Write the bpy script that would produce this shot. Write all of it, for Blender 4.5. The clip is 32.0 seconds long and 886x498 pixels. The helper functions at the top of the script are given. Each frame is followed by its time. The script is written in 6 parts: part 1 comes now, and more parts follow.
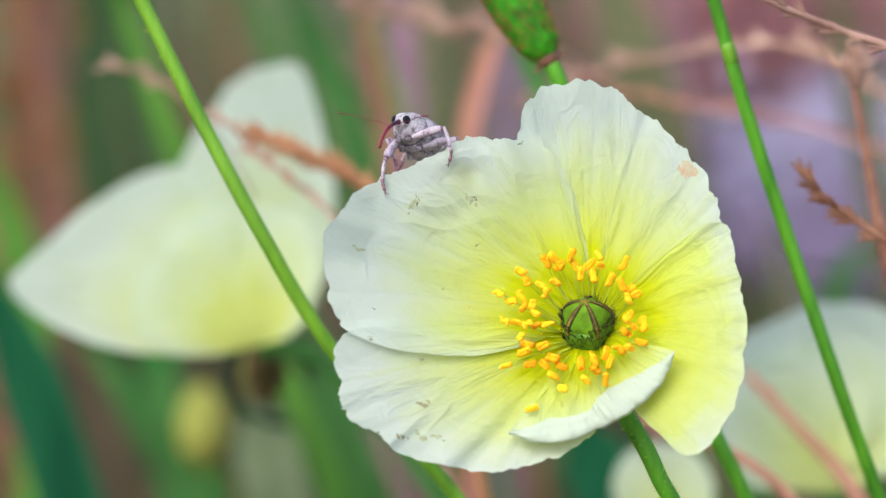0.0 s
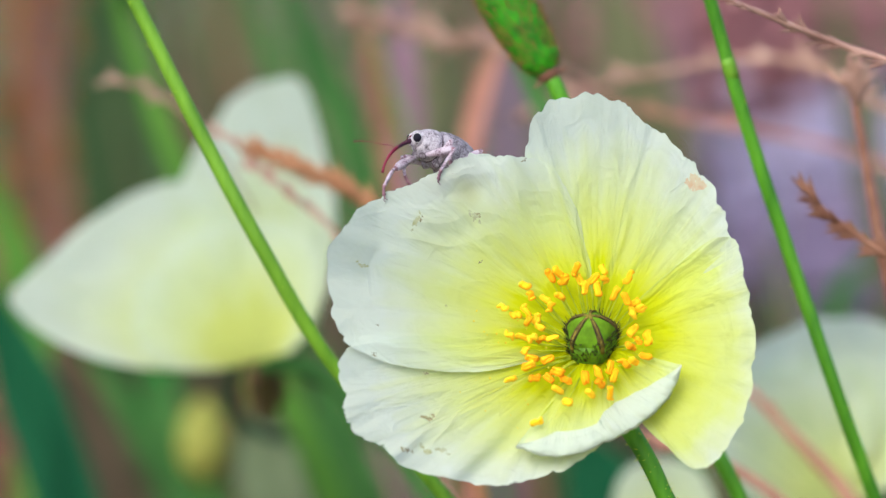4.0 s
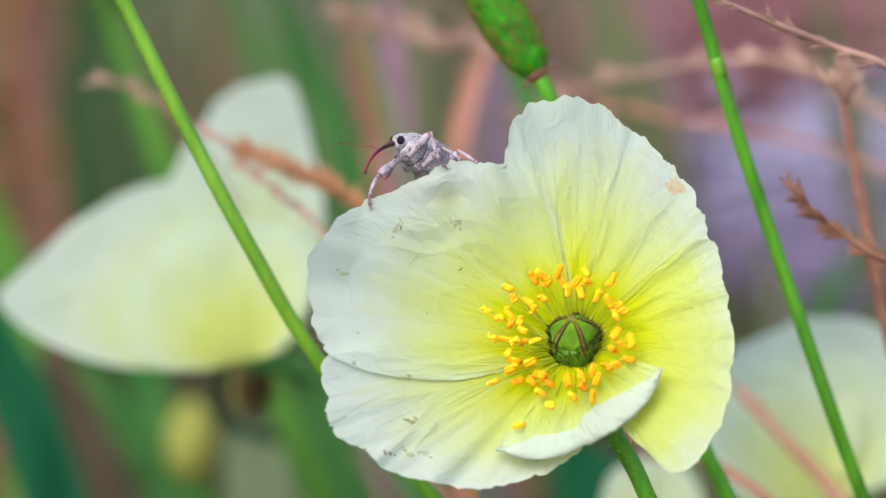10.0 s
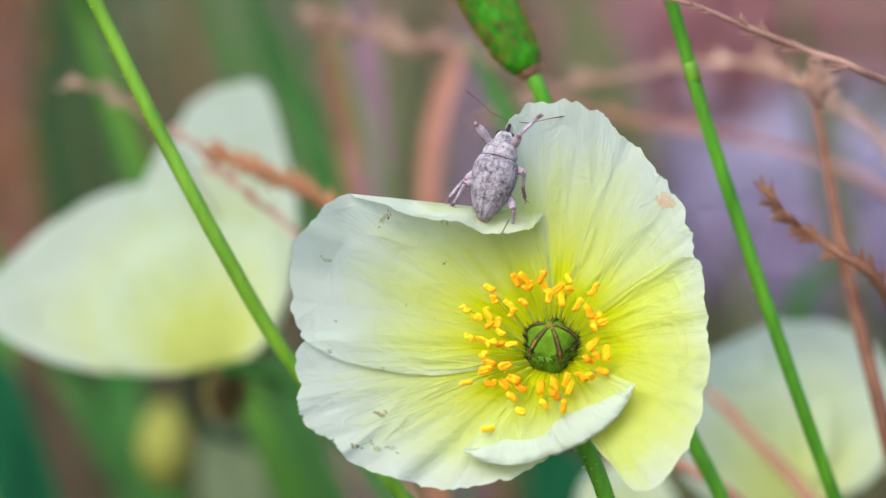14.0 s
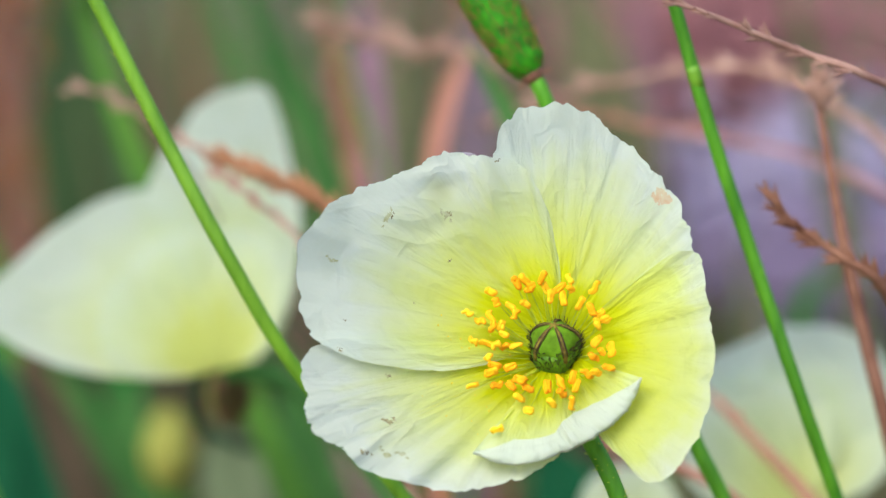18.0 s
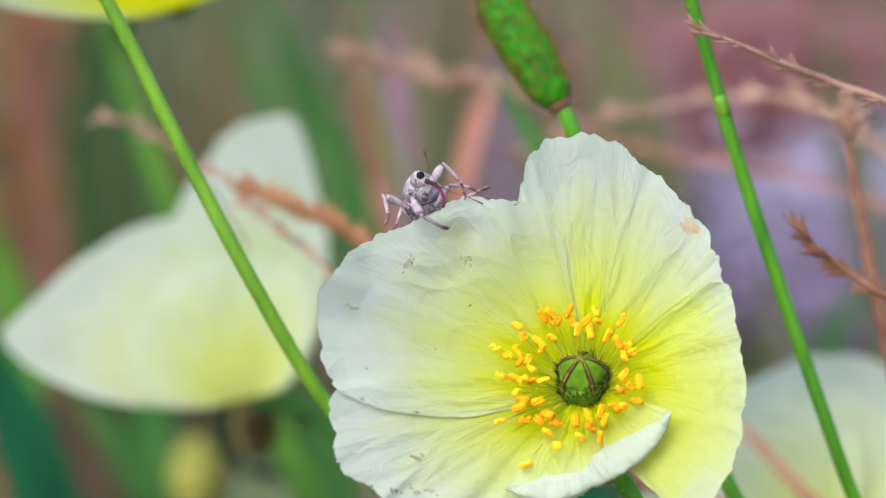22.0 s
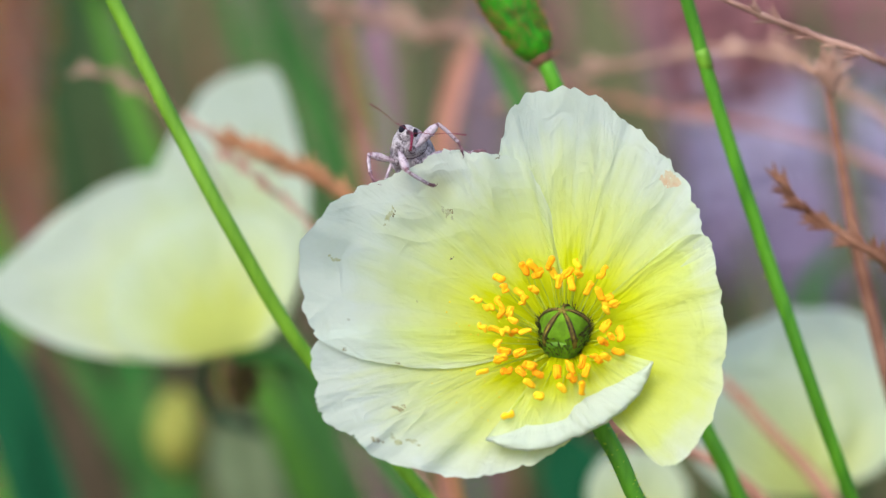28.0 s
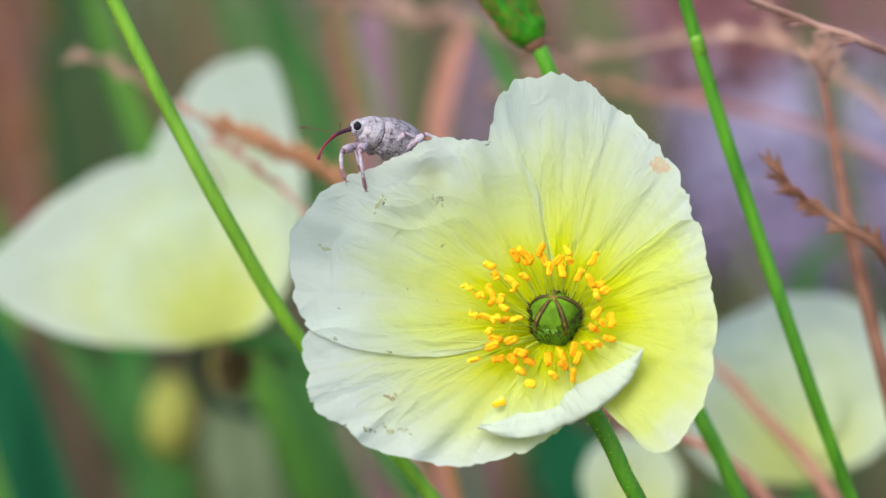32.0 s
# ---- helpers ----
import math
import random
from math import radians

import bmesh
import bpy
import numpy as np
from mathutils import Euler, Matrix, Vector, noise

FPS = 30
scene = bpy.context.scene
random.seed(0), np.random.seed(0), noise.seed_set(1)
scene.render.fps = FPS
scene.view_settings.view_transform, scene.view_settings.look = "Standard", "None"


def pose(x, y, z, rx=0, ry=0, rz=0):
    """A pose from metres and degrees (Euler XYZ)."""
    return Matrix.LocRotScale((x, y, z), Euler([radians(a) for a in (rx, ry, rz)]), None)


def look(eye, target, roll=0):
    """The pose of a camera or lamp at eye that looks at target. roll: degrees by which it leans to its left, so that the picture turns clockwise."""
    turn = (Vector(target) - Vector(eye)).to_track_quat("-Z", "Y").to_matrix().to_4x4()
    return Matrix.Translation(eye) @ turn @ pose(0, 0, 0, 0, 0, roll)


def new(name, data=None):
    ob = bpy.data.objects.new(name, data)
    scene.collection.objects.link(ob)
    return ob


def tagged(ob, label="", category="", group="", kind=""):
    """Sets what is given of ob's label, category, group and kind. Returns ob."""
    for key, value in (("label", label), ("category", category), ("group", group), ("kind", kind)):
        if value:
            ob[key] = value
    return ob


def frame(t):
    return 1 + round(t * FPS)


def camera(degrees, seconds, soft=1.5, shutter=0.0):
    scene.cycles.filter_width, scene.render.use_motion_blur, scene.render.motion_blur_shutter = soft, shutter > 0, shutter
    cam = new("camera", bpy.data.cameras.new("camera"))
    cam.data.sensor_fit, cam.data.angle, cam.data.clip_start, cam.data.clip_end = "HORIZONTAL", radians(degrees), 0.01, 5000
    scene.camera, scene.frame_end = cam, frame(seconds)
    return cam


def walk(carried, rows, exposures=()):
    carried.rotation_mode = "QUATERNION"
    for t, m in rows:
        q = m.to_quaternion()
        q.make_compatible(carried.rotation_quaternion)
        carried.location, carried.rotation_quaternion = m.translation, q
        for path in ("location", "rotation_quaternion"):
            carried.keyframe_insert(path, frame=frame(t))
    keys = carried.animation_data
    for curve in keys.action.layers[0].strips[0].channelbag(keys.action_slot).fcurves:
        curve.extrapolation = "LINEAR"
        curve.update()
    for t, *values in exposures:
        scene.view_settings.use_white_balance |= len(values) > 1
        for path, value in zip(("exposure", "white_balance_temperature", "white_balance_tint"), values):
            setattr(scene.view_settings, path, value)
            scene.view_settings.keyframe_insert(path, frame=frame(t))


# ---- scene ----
from mathutils.bvhtree import BVHTree

# ---- camera: on a tripod before the flower, panned and tilted by hand ----
TILT = pose(0, 0, 0.30, -12)  # the flower's frame: x across, y away from the lens, z up the stalks
cam = camera(17, 32.0)
cam.data.dof.use_dof = True
cam.data.dof.focus_distance = 0.351
cam.data.dof.aperture_fstop = 13.5
EYE = TILT @ pose(0, -0.35, 0, 90)
# seconds, degrees turned to the right, degrees tilted up
CAMERA_ROWS = [
    (0, 0.008, -0.292), (0.5, -0.008, -0.234), (1, 0.008, -0.284), (1.5, -0.000, -0.259), (2, -0.016, -0.083), (2.5, 0.017, -0.008),
    (3, 0.042, -0.050), (3.5, -0.008, -0.008), (5.5, 0.008, 0.000), (6, -0.000, 0.000), (6.5, 0.017, -0.008), (7, -0.000, 0.026),
    (7.5, 0.008, 0.026), (8, -0.000, 0.034), (8.5, 0.009, 0.042), (9, 0.034, -0.008), (9.5, 0.084, 0.017), (10, 0.217, -0.008),
    (10.5, 0.276, -0.033), (11, 0.268, 0.000), (11.5, 0.318, -0.016), (12, 0.368, -0.075), (12.5, 0.426, -0.150), (13, 0.435, -0.109),
    (13.5, 0.426, 0.076), (14, 0.728, 0.067), (14.5, 0.694, 0.084), (16.5, 0.702, 0.185), (17, 0.720, 0.217), (17.5, 0.669, 0.185),
    (18, 0.661, 0.151), (18.5, 0.636, 0.201), (19, 0.619, 0.176), (19.5, 0.577, 0.176), (20, 0.477, 0.301), (20.5, 0.343, 0.477),
    (21, 0.243, 0.653), (21.5, 0.185, 0.686), (22, 0.143, 0.720), (22.5, 0.184, 0.644), (23, 0.193, 0.569), (23.5, 0.226, 0.335),
    (24, 0.209, 0.276), (24.5, 0.201, 0.226), (25, 0.218, 0.168), (25.5, 0.251, 0.026), (27.5, 0.502, -0.100), (28, 0.494, -0.183),
    (28.5, 0.544, -0.259), (29, 0.585, -0.435), (29.5, 0.594, -0.485), (30, 0.602, -0.501), (30.5, 0.619, -0.468), (31, 0.653, -0.518),
    (31.5, 0.627, -0.501), (32, 0.611, -0.451)
]
walk(cam, [(t, EYE @ pose(0, 0, 0, tilt, 0, 0) @ pose(0, 0, 0, 0, -turn, 0)) for t, turn, tilt in CAMERA_ROWS],
     exposures=[(0, 0.06, 6300, -3), (6, 0.03, 6300, -3), (32, 0.0, 6300, -3)])

# ---- light: bright overcast day ----
world = bpy.data.worlds.new("sky")
scene.world = world
world.use_nodes = True
wn = world.node_tree.nodes
sky = wn.new("ShaderNodeTexSky")
sky.sky_type, sky.sun_disc = "NISHITA", False
sky.sun_elevation, sky.sun_rotation = radians(51), radians(-146)
sky.dust_density, sky.air_density = 4.0, 1.0
world.node_tree.links.new(sky.outputs[0], wn["Background"].inputs[0])
wn["Background"].inputs[1].default_value = 0.285
sun = new("sun", bpy.data.lights.new("sun", "SUN"))
sun.data.energy, sun.data.angle, sun.data.color = 1.55, radians(60), (1.0, 0.985, 0.96)
sun.matrix_world = look((-0.5, -0.75, 1.1), (0, 0, 0))


# ---- materials ----
def ramp(nt, fac, stops):
    r = nt.nodes.new("ShaderNodeValToRGB")
    while len(r.color_ramp.elements) < len(stops):
        r.color_ramp.elements.new(0.5)
    for e, (p, c) in zip(r.color_ramp.elements, stops):
        e.position, e.color = p, (*c, 1) if len(c) == 3 else c
    nt.links.new(fac, r.inputs[0])
    return r.outputs[0]


def noise_node(nt, scale, detail=4, vector=None, rough=0.55):
    n = nt.nodes.new("ShaderNodeTexNoise")
    n.inputs["Scale"].default_value, n.inputs["Detail"].default_value, n.inputs["Roughness"].default_value = scale, detail, rough
    if vector:
        nt.links.new(vector, n.inputs["Vector"])
    return n.outputs["Fac"]


def mixed(nt, fac, a, b, kind="MIX"):
    m = nt.nodes.new("ShaderNodeMix")
    m.data_type, m.blend_type = "RGBA", kind
    for socket, value in ((m.inputs[0], fac), (m.inputs[6], a), (m.inputs[7], b)):
        if isinstance(value, (int, float)):
            socket.default_value = value
        elif isinstance(value, tuple):
            socket.default_value = (*value, 1)
        else:
            nt.links.new(value, socket)
    return m.outputs[2]


def calc(nt, op, a, b=0.0, c=0.0):
    m = nt.nodes.new("ShaderNodeMath")
    m.operation = op
    for socket, value in zip(m.inputs, (a, b, c)):
        if isinstance(value, (int, float)):
            socket.default_value = value
        else:
            nt.links.new(value, socket)
    return m.outputs[0]


def shader(name, rough=0.6, thin=0.0, spec=0.4):
    """A material with its principled node, and light passing through a thin leaf by the share thin."""
    m = bpy.data.materials.new(name)
    m.use_nodes = True
    nt = m.node_tree
    p = nt.nodes["Principled BSDF"]
    p.inputs["Roughness"].default_value, p.inputs["Specular IOR Level"].default_value = rough, spec
    tr = None
    if thin:
        tr = nt.nodes.new("ShaderNodeBsdfTranslucent")
        mx = nt.nodes.new("ShaderNodeMixShader")
        mx.inputs[0].default_value = thin
        nt.links.new(p.outputs[0], mx.inputs[1])
        nt.links.new(tr.outputs[0], mx.inputs[2])
        nt.links.new(mx.outputs[0], nt.nodes["Material Output"].inputs[0])
    return m, nt, p, tr


def coloured(nt, p, tr, colour, height=None, strength=0.3, distance=0.0003):
    nt.links.new(colour, p.inputs["Base Color"])
    if tr:
        nt.links.new(colour, tr.inputs["Color"])
    if height is not None:
        b = nt.nodes.new("ShaderNodeBump")
        b.inputs["Strength"].default_value, b.inputs["Distance"].default_value = strength, distance
        nt.links.new(height, b.inputs["Height"])
        nt.links.new(b.outputs[0], p.inputs["Normal"])
        if tr:
            nt.links.new(b.outputs[0], tr.inputs["Normal"])


def plain(name, dark, light, scale=400.0, rough=0.6, thin=0.0, spec=0.4, fine=5.0, stretch=None, bump=0.3, distance=0.0002):
    """Two tones broken up by coarse and fine grain, at real size."""
    m, nt, p, tr = shader(name, rough, thin, spec)
    co = nt.nodes.new("ShaderNodeTexCoord").outputs["Object"]
    if stretch:
        mp = nt.nodes.new("ShaderNodeMapping")
        mp.inputs["Scale"].default_value = stretch
        nt.links.new(co, mp.inputs["Vector"])
        co = mp.outputs[0]
    a, b = noise_node(nt, scale, 3, co), noise_node(nt, scale * fine, 4, co)
    f = calc(nt, "MULTIPLY_ADD", b, 0.45, calc(nt, "MULTIPLY_ADD", a, 1.5, -0.5))
    colour = ramp(nt, f, [(0.15, dark), (0.75, light)])
    coloured(nt, p, tr, colour, b, bump, distance)
    return m


def petal_material(name, inner, pale, rim, reach, thin=0.5, olive_spot=None, crumple=1.0):
    """Crinkled silky petal: pigment runs from the claw (v = 0) to the margin (v = 1) along the veins."""
    m, nt, p, tr = shader(name, 0.55, thin, 0.2)
    uv = nt.nodes.new("ShaderNodeTexCoord").outputs["UV"]

    def stretched(across, along, turn=0.0, detail=3, rough=0.5, warp=0.0):
        mp = nt.nodes.new("ShaderNodeMapping")
        mp.inputs["Scale"].default_value, mp.inputs["Rotation"].default_value = (across, along, 1), (0, 0, turn)
        nt.links.new(uv, mp.inputs["Vector"])
        out = noise_node(nt, 1.0, detail, mp.outputs[0], rough)
        nt.nodes[-1].inputs["Distortion"].default_value = warp
        return out

    veins = stretched(15, 1.6, warp=0.5)
    blot = noise_node(nt, 4.0, 3, uv)
    v = nt.nodes.new("ShaderNodeSeparateXYZ")
    nt.links.new(uv, v.inputs[0])
    f = calc(nt, "ADD", v.outputs[1], calc(nt, "MULTIPLY_ADD", veins, 0.20, calc(nt, "MULTIPLY_ADD", blot, 0.26, -0.23)))
    half = tuple(0.5 * (a + b) for a, b in zip(inner, pale))
    colour = ramp(nt, f, [(reach * 0.48, inner), (reach * 0.74, half), (reach * 1.0, pale), (min(0.98, reach + 0.30), rim)])
    line = ramp(nt, veins, [(0.28, (0.94, 0.945, 0.88)), (0.5, (1, 1, 1))])
    colour = mixed(nt, 0.5, colour, line, "MULTIPLY")
    crepe = stretched(46, 5, detail=5, rough=0.6, warp=1.2)
    worn = stretched(7, 6, 0.5, 5, 0.65, 0.6)  # thin tired patches
    colour = mixed(nt, 0.6, colour, ramp(nt, worn, [(0.33, (0.92, 0.925, 0.88)), (0.47, (1, 1, 1))]), "MULTIPLY")
    if olive_spot:  # an olive patch, fading out at its border
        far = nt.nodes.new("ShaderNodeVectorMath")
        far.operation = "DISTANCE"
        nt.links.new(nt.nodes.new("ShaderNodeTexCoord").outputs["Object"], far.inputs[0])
        far.inputs[1].default_value = olive_spot
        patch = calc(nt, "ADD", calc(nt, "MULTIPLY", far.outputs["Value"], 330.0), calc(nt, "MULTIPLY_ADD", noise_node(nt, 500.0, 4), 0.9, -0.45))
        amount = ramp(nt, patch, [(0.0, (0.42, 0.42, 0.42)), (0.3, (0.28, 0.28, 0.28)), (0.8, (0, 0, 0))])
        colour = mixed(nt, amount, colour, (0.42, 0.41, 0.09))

    def creased(n):  # sharp folds where the wave turns over
        return calc(nt, "ABSOLUTE", calc(nt, "SUBTRACT", n, 0.5))

    h = calc(nt, "MULTIPLY_ADD", creased(stretched(5.0, 2.2, 0.30, 1, 0.4, 0.8)), 2.6 * crumple, calc(nt, "MULTIPLY", veins, 0.45))
    h = calc(nt, "MULTIPLY_ADD", creased(stretched(8.0, 5.0, -0.5, 2, 0.5, 1.0)), 1.2 * crumple, h)
    h = calc(nt, "MULTIPLY_ADD", crepe, 0.16, h)
    coloured(nt, p, tr, colour, h, 0.7, 0.0012)
    return m


OLIVE_SPOT = (0.00180, 0.00095, 0.00592)
MAT_PETAL = petal_material("petal", (0.71, 0.73, 0.0), (0.68, 0.735, 0.31), (0.69, 0.73, 0.665), 0.63, olive_spot=OLIVE_SPOT, crumple=0.6)
MAT_PETAL_DEEP = petal_material("petal_deep", (0.71, 0.73, 0.0), (0.68, 0.735, 0.24), (0.69, 0.73, 0.665), 0.74, crumple=0.6)
MAT_PETAL_CUP = petal_material("petal_cup", (0.66, 0.695, 0.20), (0.665, 0.725, 0.43), (0.67, 0.725, 0.62), 0.55, 0.5, crumple=1.0)
MAT_PETAL_FAR = petal_material("petal_far", (0.65, 0.69, 0.27), (0.66, 0.725, 0.45), (0.67, 0.725, 0.635), 0.50, 0.5, crumple=1.0)
MAT_STEM = plain("stem_green", (0.04, 0.165, 0.005), (0.115, 0.33, 0.015), 300, 0.5, stretch=(1, 1, 0.12))
MAT_STEM_YELLOW = plain("stem_light", (0.085, 0.205, 0.010), (0.18, 0.36, 0.025), 300, 0.5, stretch=(1, 1, 0.12))
MAT_BUD = plain("bud_green", (0.006, 0.095, 0.001), (0.055, 0.29, 0.004), 700, 0.6, spec=0.25, bump=0.8)
MAT_BRISTLE = plain("bristle_dark", (0.012, 0.014, 0.004), (0.06, 0.05, 0.014), 900)
MAT_HAIR = plain("hair_brown", (0.10, 0.05, 0.012), (0.34, 0.17, 0.045), 800)
MAT_PISTIL = plain("pistil_green", (0.05, 0.13, 0.005), (0.15, 0.30, 0.014), 500, 0.6)
MAT_STAR = plain("stigma_brown", (0.016, 0.010, 0.003), (0.095, 0.06, 0.012), 1200, 0.85, bump=0.8)
MAT_RAY = plain("stigma_tan", (0.045, 0.030, 0.004), (0.26, 0.19, 0.022), 900, 0.85, bump=0.8)
MAT_CAP = plain("pistil_cap", (0.055, 0.10, 0.004), (0.15, 0.30, 0.012), 350, 0.8, spec=0.15, bump=0.6)


def anther_material():
    """Dusty pollen sacs, from orange to yellow, each a little different."""
    m, nt, p, tr = shader("anther_pollen", 0.85, 0, 0.2)
    co = nt.nodes.new("ShaderNodeTexCoord").outputs["Object"]
    pick = nt.nodes.new("ShaderNodeObjectInfo").outputs["Random"]
    grain = noise_node(nt, 2600, 3, co)
    f = calc(nt, "ADD", calc(nt, "MULTIPLY", pick, 0.6), calc(nt, "MULTIPLY_ADD", noise_node(nt, 700, 2, co), 0.9, -0.2))
    colour = ramp(nt, f, [(0.1, (0.82, 0.26, 0.003)), (0.45, (0.92, 0.42, 0.006)), (0.9, (0.95, 0.58, 0.02))])
    coloured(nt, p, tr, colour, grain, 0.7, 0.0001)
    return m


MAT_ANTHER = anther_material()
MAT_FILAMENT = plain("filament", (0.42, 0.50, 0.02), (0.74, 0.77, 0.06), 500, 0.5, thin=0.3)
MAT_FLECK = plain("fleck_brown", (0.10, 0.08, 0.035), (0.36, 0.32, 0.17), 2200, 0.9)
MAT_SMEAR = plain("smear_olive", (0.40, 0.40, 0.20), (0.58, 0.59, 0.40), 1500, 0.9, thin=0.4)
MAT_POLLEN = plain("pollen", (0.75, 0.55, 0.02), (0.9, 0.75, 0.05), 1500, 0.9)
MAT_STRAW = plain("straw_pink", (0.31, 0.155, 0.12), (0.54, 0.34, 0.28), 260, 0.7, thin=0.1, stretch=(1, 1, 0.3))
MAT_HUSK = plain("husk_pink", (0.25, 0.115, 0.095), (0.44, 0.255, 0.215), 260, 0.7, thin=0.1, stretch=(1, 1, 0.3))
MAT_SALMON = plain("straw_salmon", (0.31, 0.115, 0.085), (0.48, 0.22, 0.165), 160, 0.7, stretch=(1, 1, 0.3))
MAT_OLIVE = plain("blade_olive", (0.095, 0.10, 0.05), (0.16, 0.16, 0.085), 60, 0.8, spec=0.12, thin=0.2, stretch=(1, 1, 0.2))
MAT_RUST = plain("straw_rust", (0.13, 0.047, 0.028), (0.30, 0.14, 0.095), 220, 0.75)
MAT_AMBER = plain("straw_amber", (0.27, 0.115, 0.055), (0.43, 0.21, 0.115), 220, 0.75)
MAT_EMBER = plain("seed_orange", (0.24, 0.085, 0.035), (0.40, 0.18, 0.085), 220, 0.8, spec=0.12)
MAT_BLADE = plain("blade_green", (0.035, 0.11, 0.027), (0.085, 0.205, 0.055), 60, 0.8, spec=0.12, thin=0.25, stretch=(1, 1, 0.15))
MAT_BLADE_LIGHT = plain("blade_light", (0.065, 0.165, 0.025), (0.125, 0.27, 0.045), 60, 0.8, spec=0.12, thin=0.25, stretch=(1, 1, 0.15))
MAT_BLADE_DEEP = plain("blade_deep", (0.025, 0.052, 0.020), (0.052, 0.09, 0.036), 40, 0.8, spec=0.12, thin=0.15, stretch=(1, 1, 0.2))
MAT_STAIN = plain("stain_pink", (0.66, 0.45, 0.30), (0.68, 0.60, 0.44), 1200, 0.8, thin=0.4)
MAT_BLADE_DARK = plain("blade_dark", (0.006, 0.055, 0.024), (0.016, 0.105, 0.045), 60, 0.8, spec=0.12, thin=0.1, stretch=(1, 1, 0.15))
MAT_LILAC = plain("lilac_petal", (0.36, 0.30, 0.50), (0.56, 0.49, 0.70), 90, 0.7, thin=0.2)
MAT_MAUVE = plain("mauve_petal", (0.29, 0.11, 0.13), (0.42, 0.19, 0.215), 90, 0.7, thin=0.2)
MAT_EARTH = plain("straw_brown", (0.06, 0.045, 0.03), (0.12, 0.085, 0.058), 90, 0.8, spec=0.12, stretch=(1, 1, 0.2))
MAT_SAGE = plain("leaf_sage", (0.12, 0.155, 0.085), (0.20, 0.24, 0.14), 60, 0.8, spec=0.12, thin=0.2)
MAT_EMERALD = plain("leaf_emerald", (0.008, 0.15, 0.02), (0.03, 0.26, 0.05), 60, 0.8, spec=0.12, thin=0.2)
MAT_WITHERED = plain("withered", (0.05, 0.035, 0.015), (0.16, 0.12, 0.05), 300, 0.9, spec=0.1)
MAT_PLUM = plain("plum_petal", (0.145, 0.072, 0.10), (0.235, 0.13, 0.165), 90, 0.7, thin=0.1)
MAT_VIOLET = plain("violet_petal", (0.19, 0.14, 0.25), (0.32, 0.24, 0.40), 90, 0.7, thin=0.1)
MAT_HEATHER = plain("heather_stem", (0.19, 0.095, 0.15), (0.30, 0.16, 0.24), 90, 0.7, thin=0.1)
MAT_DUSK = plain("dusk_petal", (0.085, 0.06, 0.085), (0.17, 0.115, 0.155), 90, 0.7, thin=0.1)
MAT_YELLOW_BUD = plain("yellow_bud", (0.26, 0.26, 0.035), (0.44, 0.42, 0.10), 120, 0.6, thin=0.2)
MAT_SOIL = plain("soil", (0.05, 0.032, 0.02), (0.17, 0.115, 0.075), 6, 0.95, fine=18, bump=0.8, distance=0.01)


def scales_material(name, tones, scale=2200.0, furrows=False):
    """Waxy pale scales lying on a dark shell, patchy and worn."""
    m, nt, p, _ = shader(name, 0.6, 0, 0.35)
    co = nt.nodes.new("ShaderNodeTexCoord").outputs["Object"]
    vo = nt.nodes.new("ShaderNodeTexVoronoi")
    vo.inputs["Scale"].default_value = scale * 2.6
    nt.links.new(co, vo.inputs["Vector"])
    patch = noise_node(nt, scale * 0.5, 5, co, 0.75)
    speck = noise_node(nt, scale * 2.4, 3, co, 0.6)
    f = calc(nt, "ADD", calc(nt, "MULTIPLY_ADD", patch, 2.6, -1.15), calc(nt, "MULTIPLY_ADD", speck, 1.5, -0.55))
    f = calc(nt, "MULTIPLY_ADD", vo.outputs["Distance"], 0.2, f)
    if furrows:  # dark lines that run together at the tail
        xyz = nt.nodes.new("ShaderNodeSeparateXYZ")
        nt.links.new(co, xyz.inputs[0])
        round_it = calc(nt, "ARCTAN2", xyz.outputs[1], calc(nt, "ADD", xyz.outputs[2], 0.0008))
        wave = calc(nt, "SINE", calc(nt, "MULTIPLY_ADD", round_it, 29.0, -1.57))
        line = calc(nt, "POWER", calc(nt, "MULTIPLY_ADD", wave, 0.5, 0.5), 3.0)
        f = calc(nt, "SUBTRACT", f, calc(nt, "MULTIPLY", line, calc(nt, "MULTIPLY_ADD", patch, 0.9, -0.28)))
    colour = ramp(nt, f, [(0.0, tones[0]), (0.28, tones[1]), (0.66, tones[2])])
    coloured(nt, p, None, colour, calc(nt, "MULTIPLY_ADD", vo.outputs["Distance"], -0.7, f), 0.9, 0.00012)
    return m


MAT_SHELL = scales_material("weevil_scales", ((0.05, 0.036, 0.045), (0.30, 0.25, 0.30), (0.54, 0.475, 0.545)))
MAT_ELYTRA = scales_material("weevil_wing_cases", ((0.055, 0.038, 0.048), (0.21, 0.17, 0.21), (0.39, 0.335, 0.40)), 1700, True)
MAT_LEG = scales_material("weevil_leg_scales", ((0.09, 0.035, 0.055), (0.31, 0.22, 0.285), (0.50, 0.405, 0.495)), 1800)
MAT_ROSTRUM = plain("weevil_snout", (0.08, 0.004, 0.016), (0.20, 0.010, 0.042), 700, 0.42, spec=0.22, bump=0.1)
MAT_SNOUT_BASE = plain("weevil_snout_base", (0.018, 0.007, 0.018), (0.06, 0.014, 0.04), 900, 0.4, spec=0.25)
MAT_EYE = plain("weevil_eye", (0.006, 0.005, 0.012), (0.014, 0.011, 0.022), 3000, 0.5, spec=0.1)
MAT_EYE_RING = plain("weevil_eye_ring", (0.40, 0.36, 0.385), (0.58, 0.53, 0.555), 3000, 0.7)
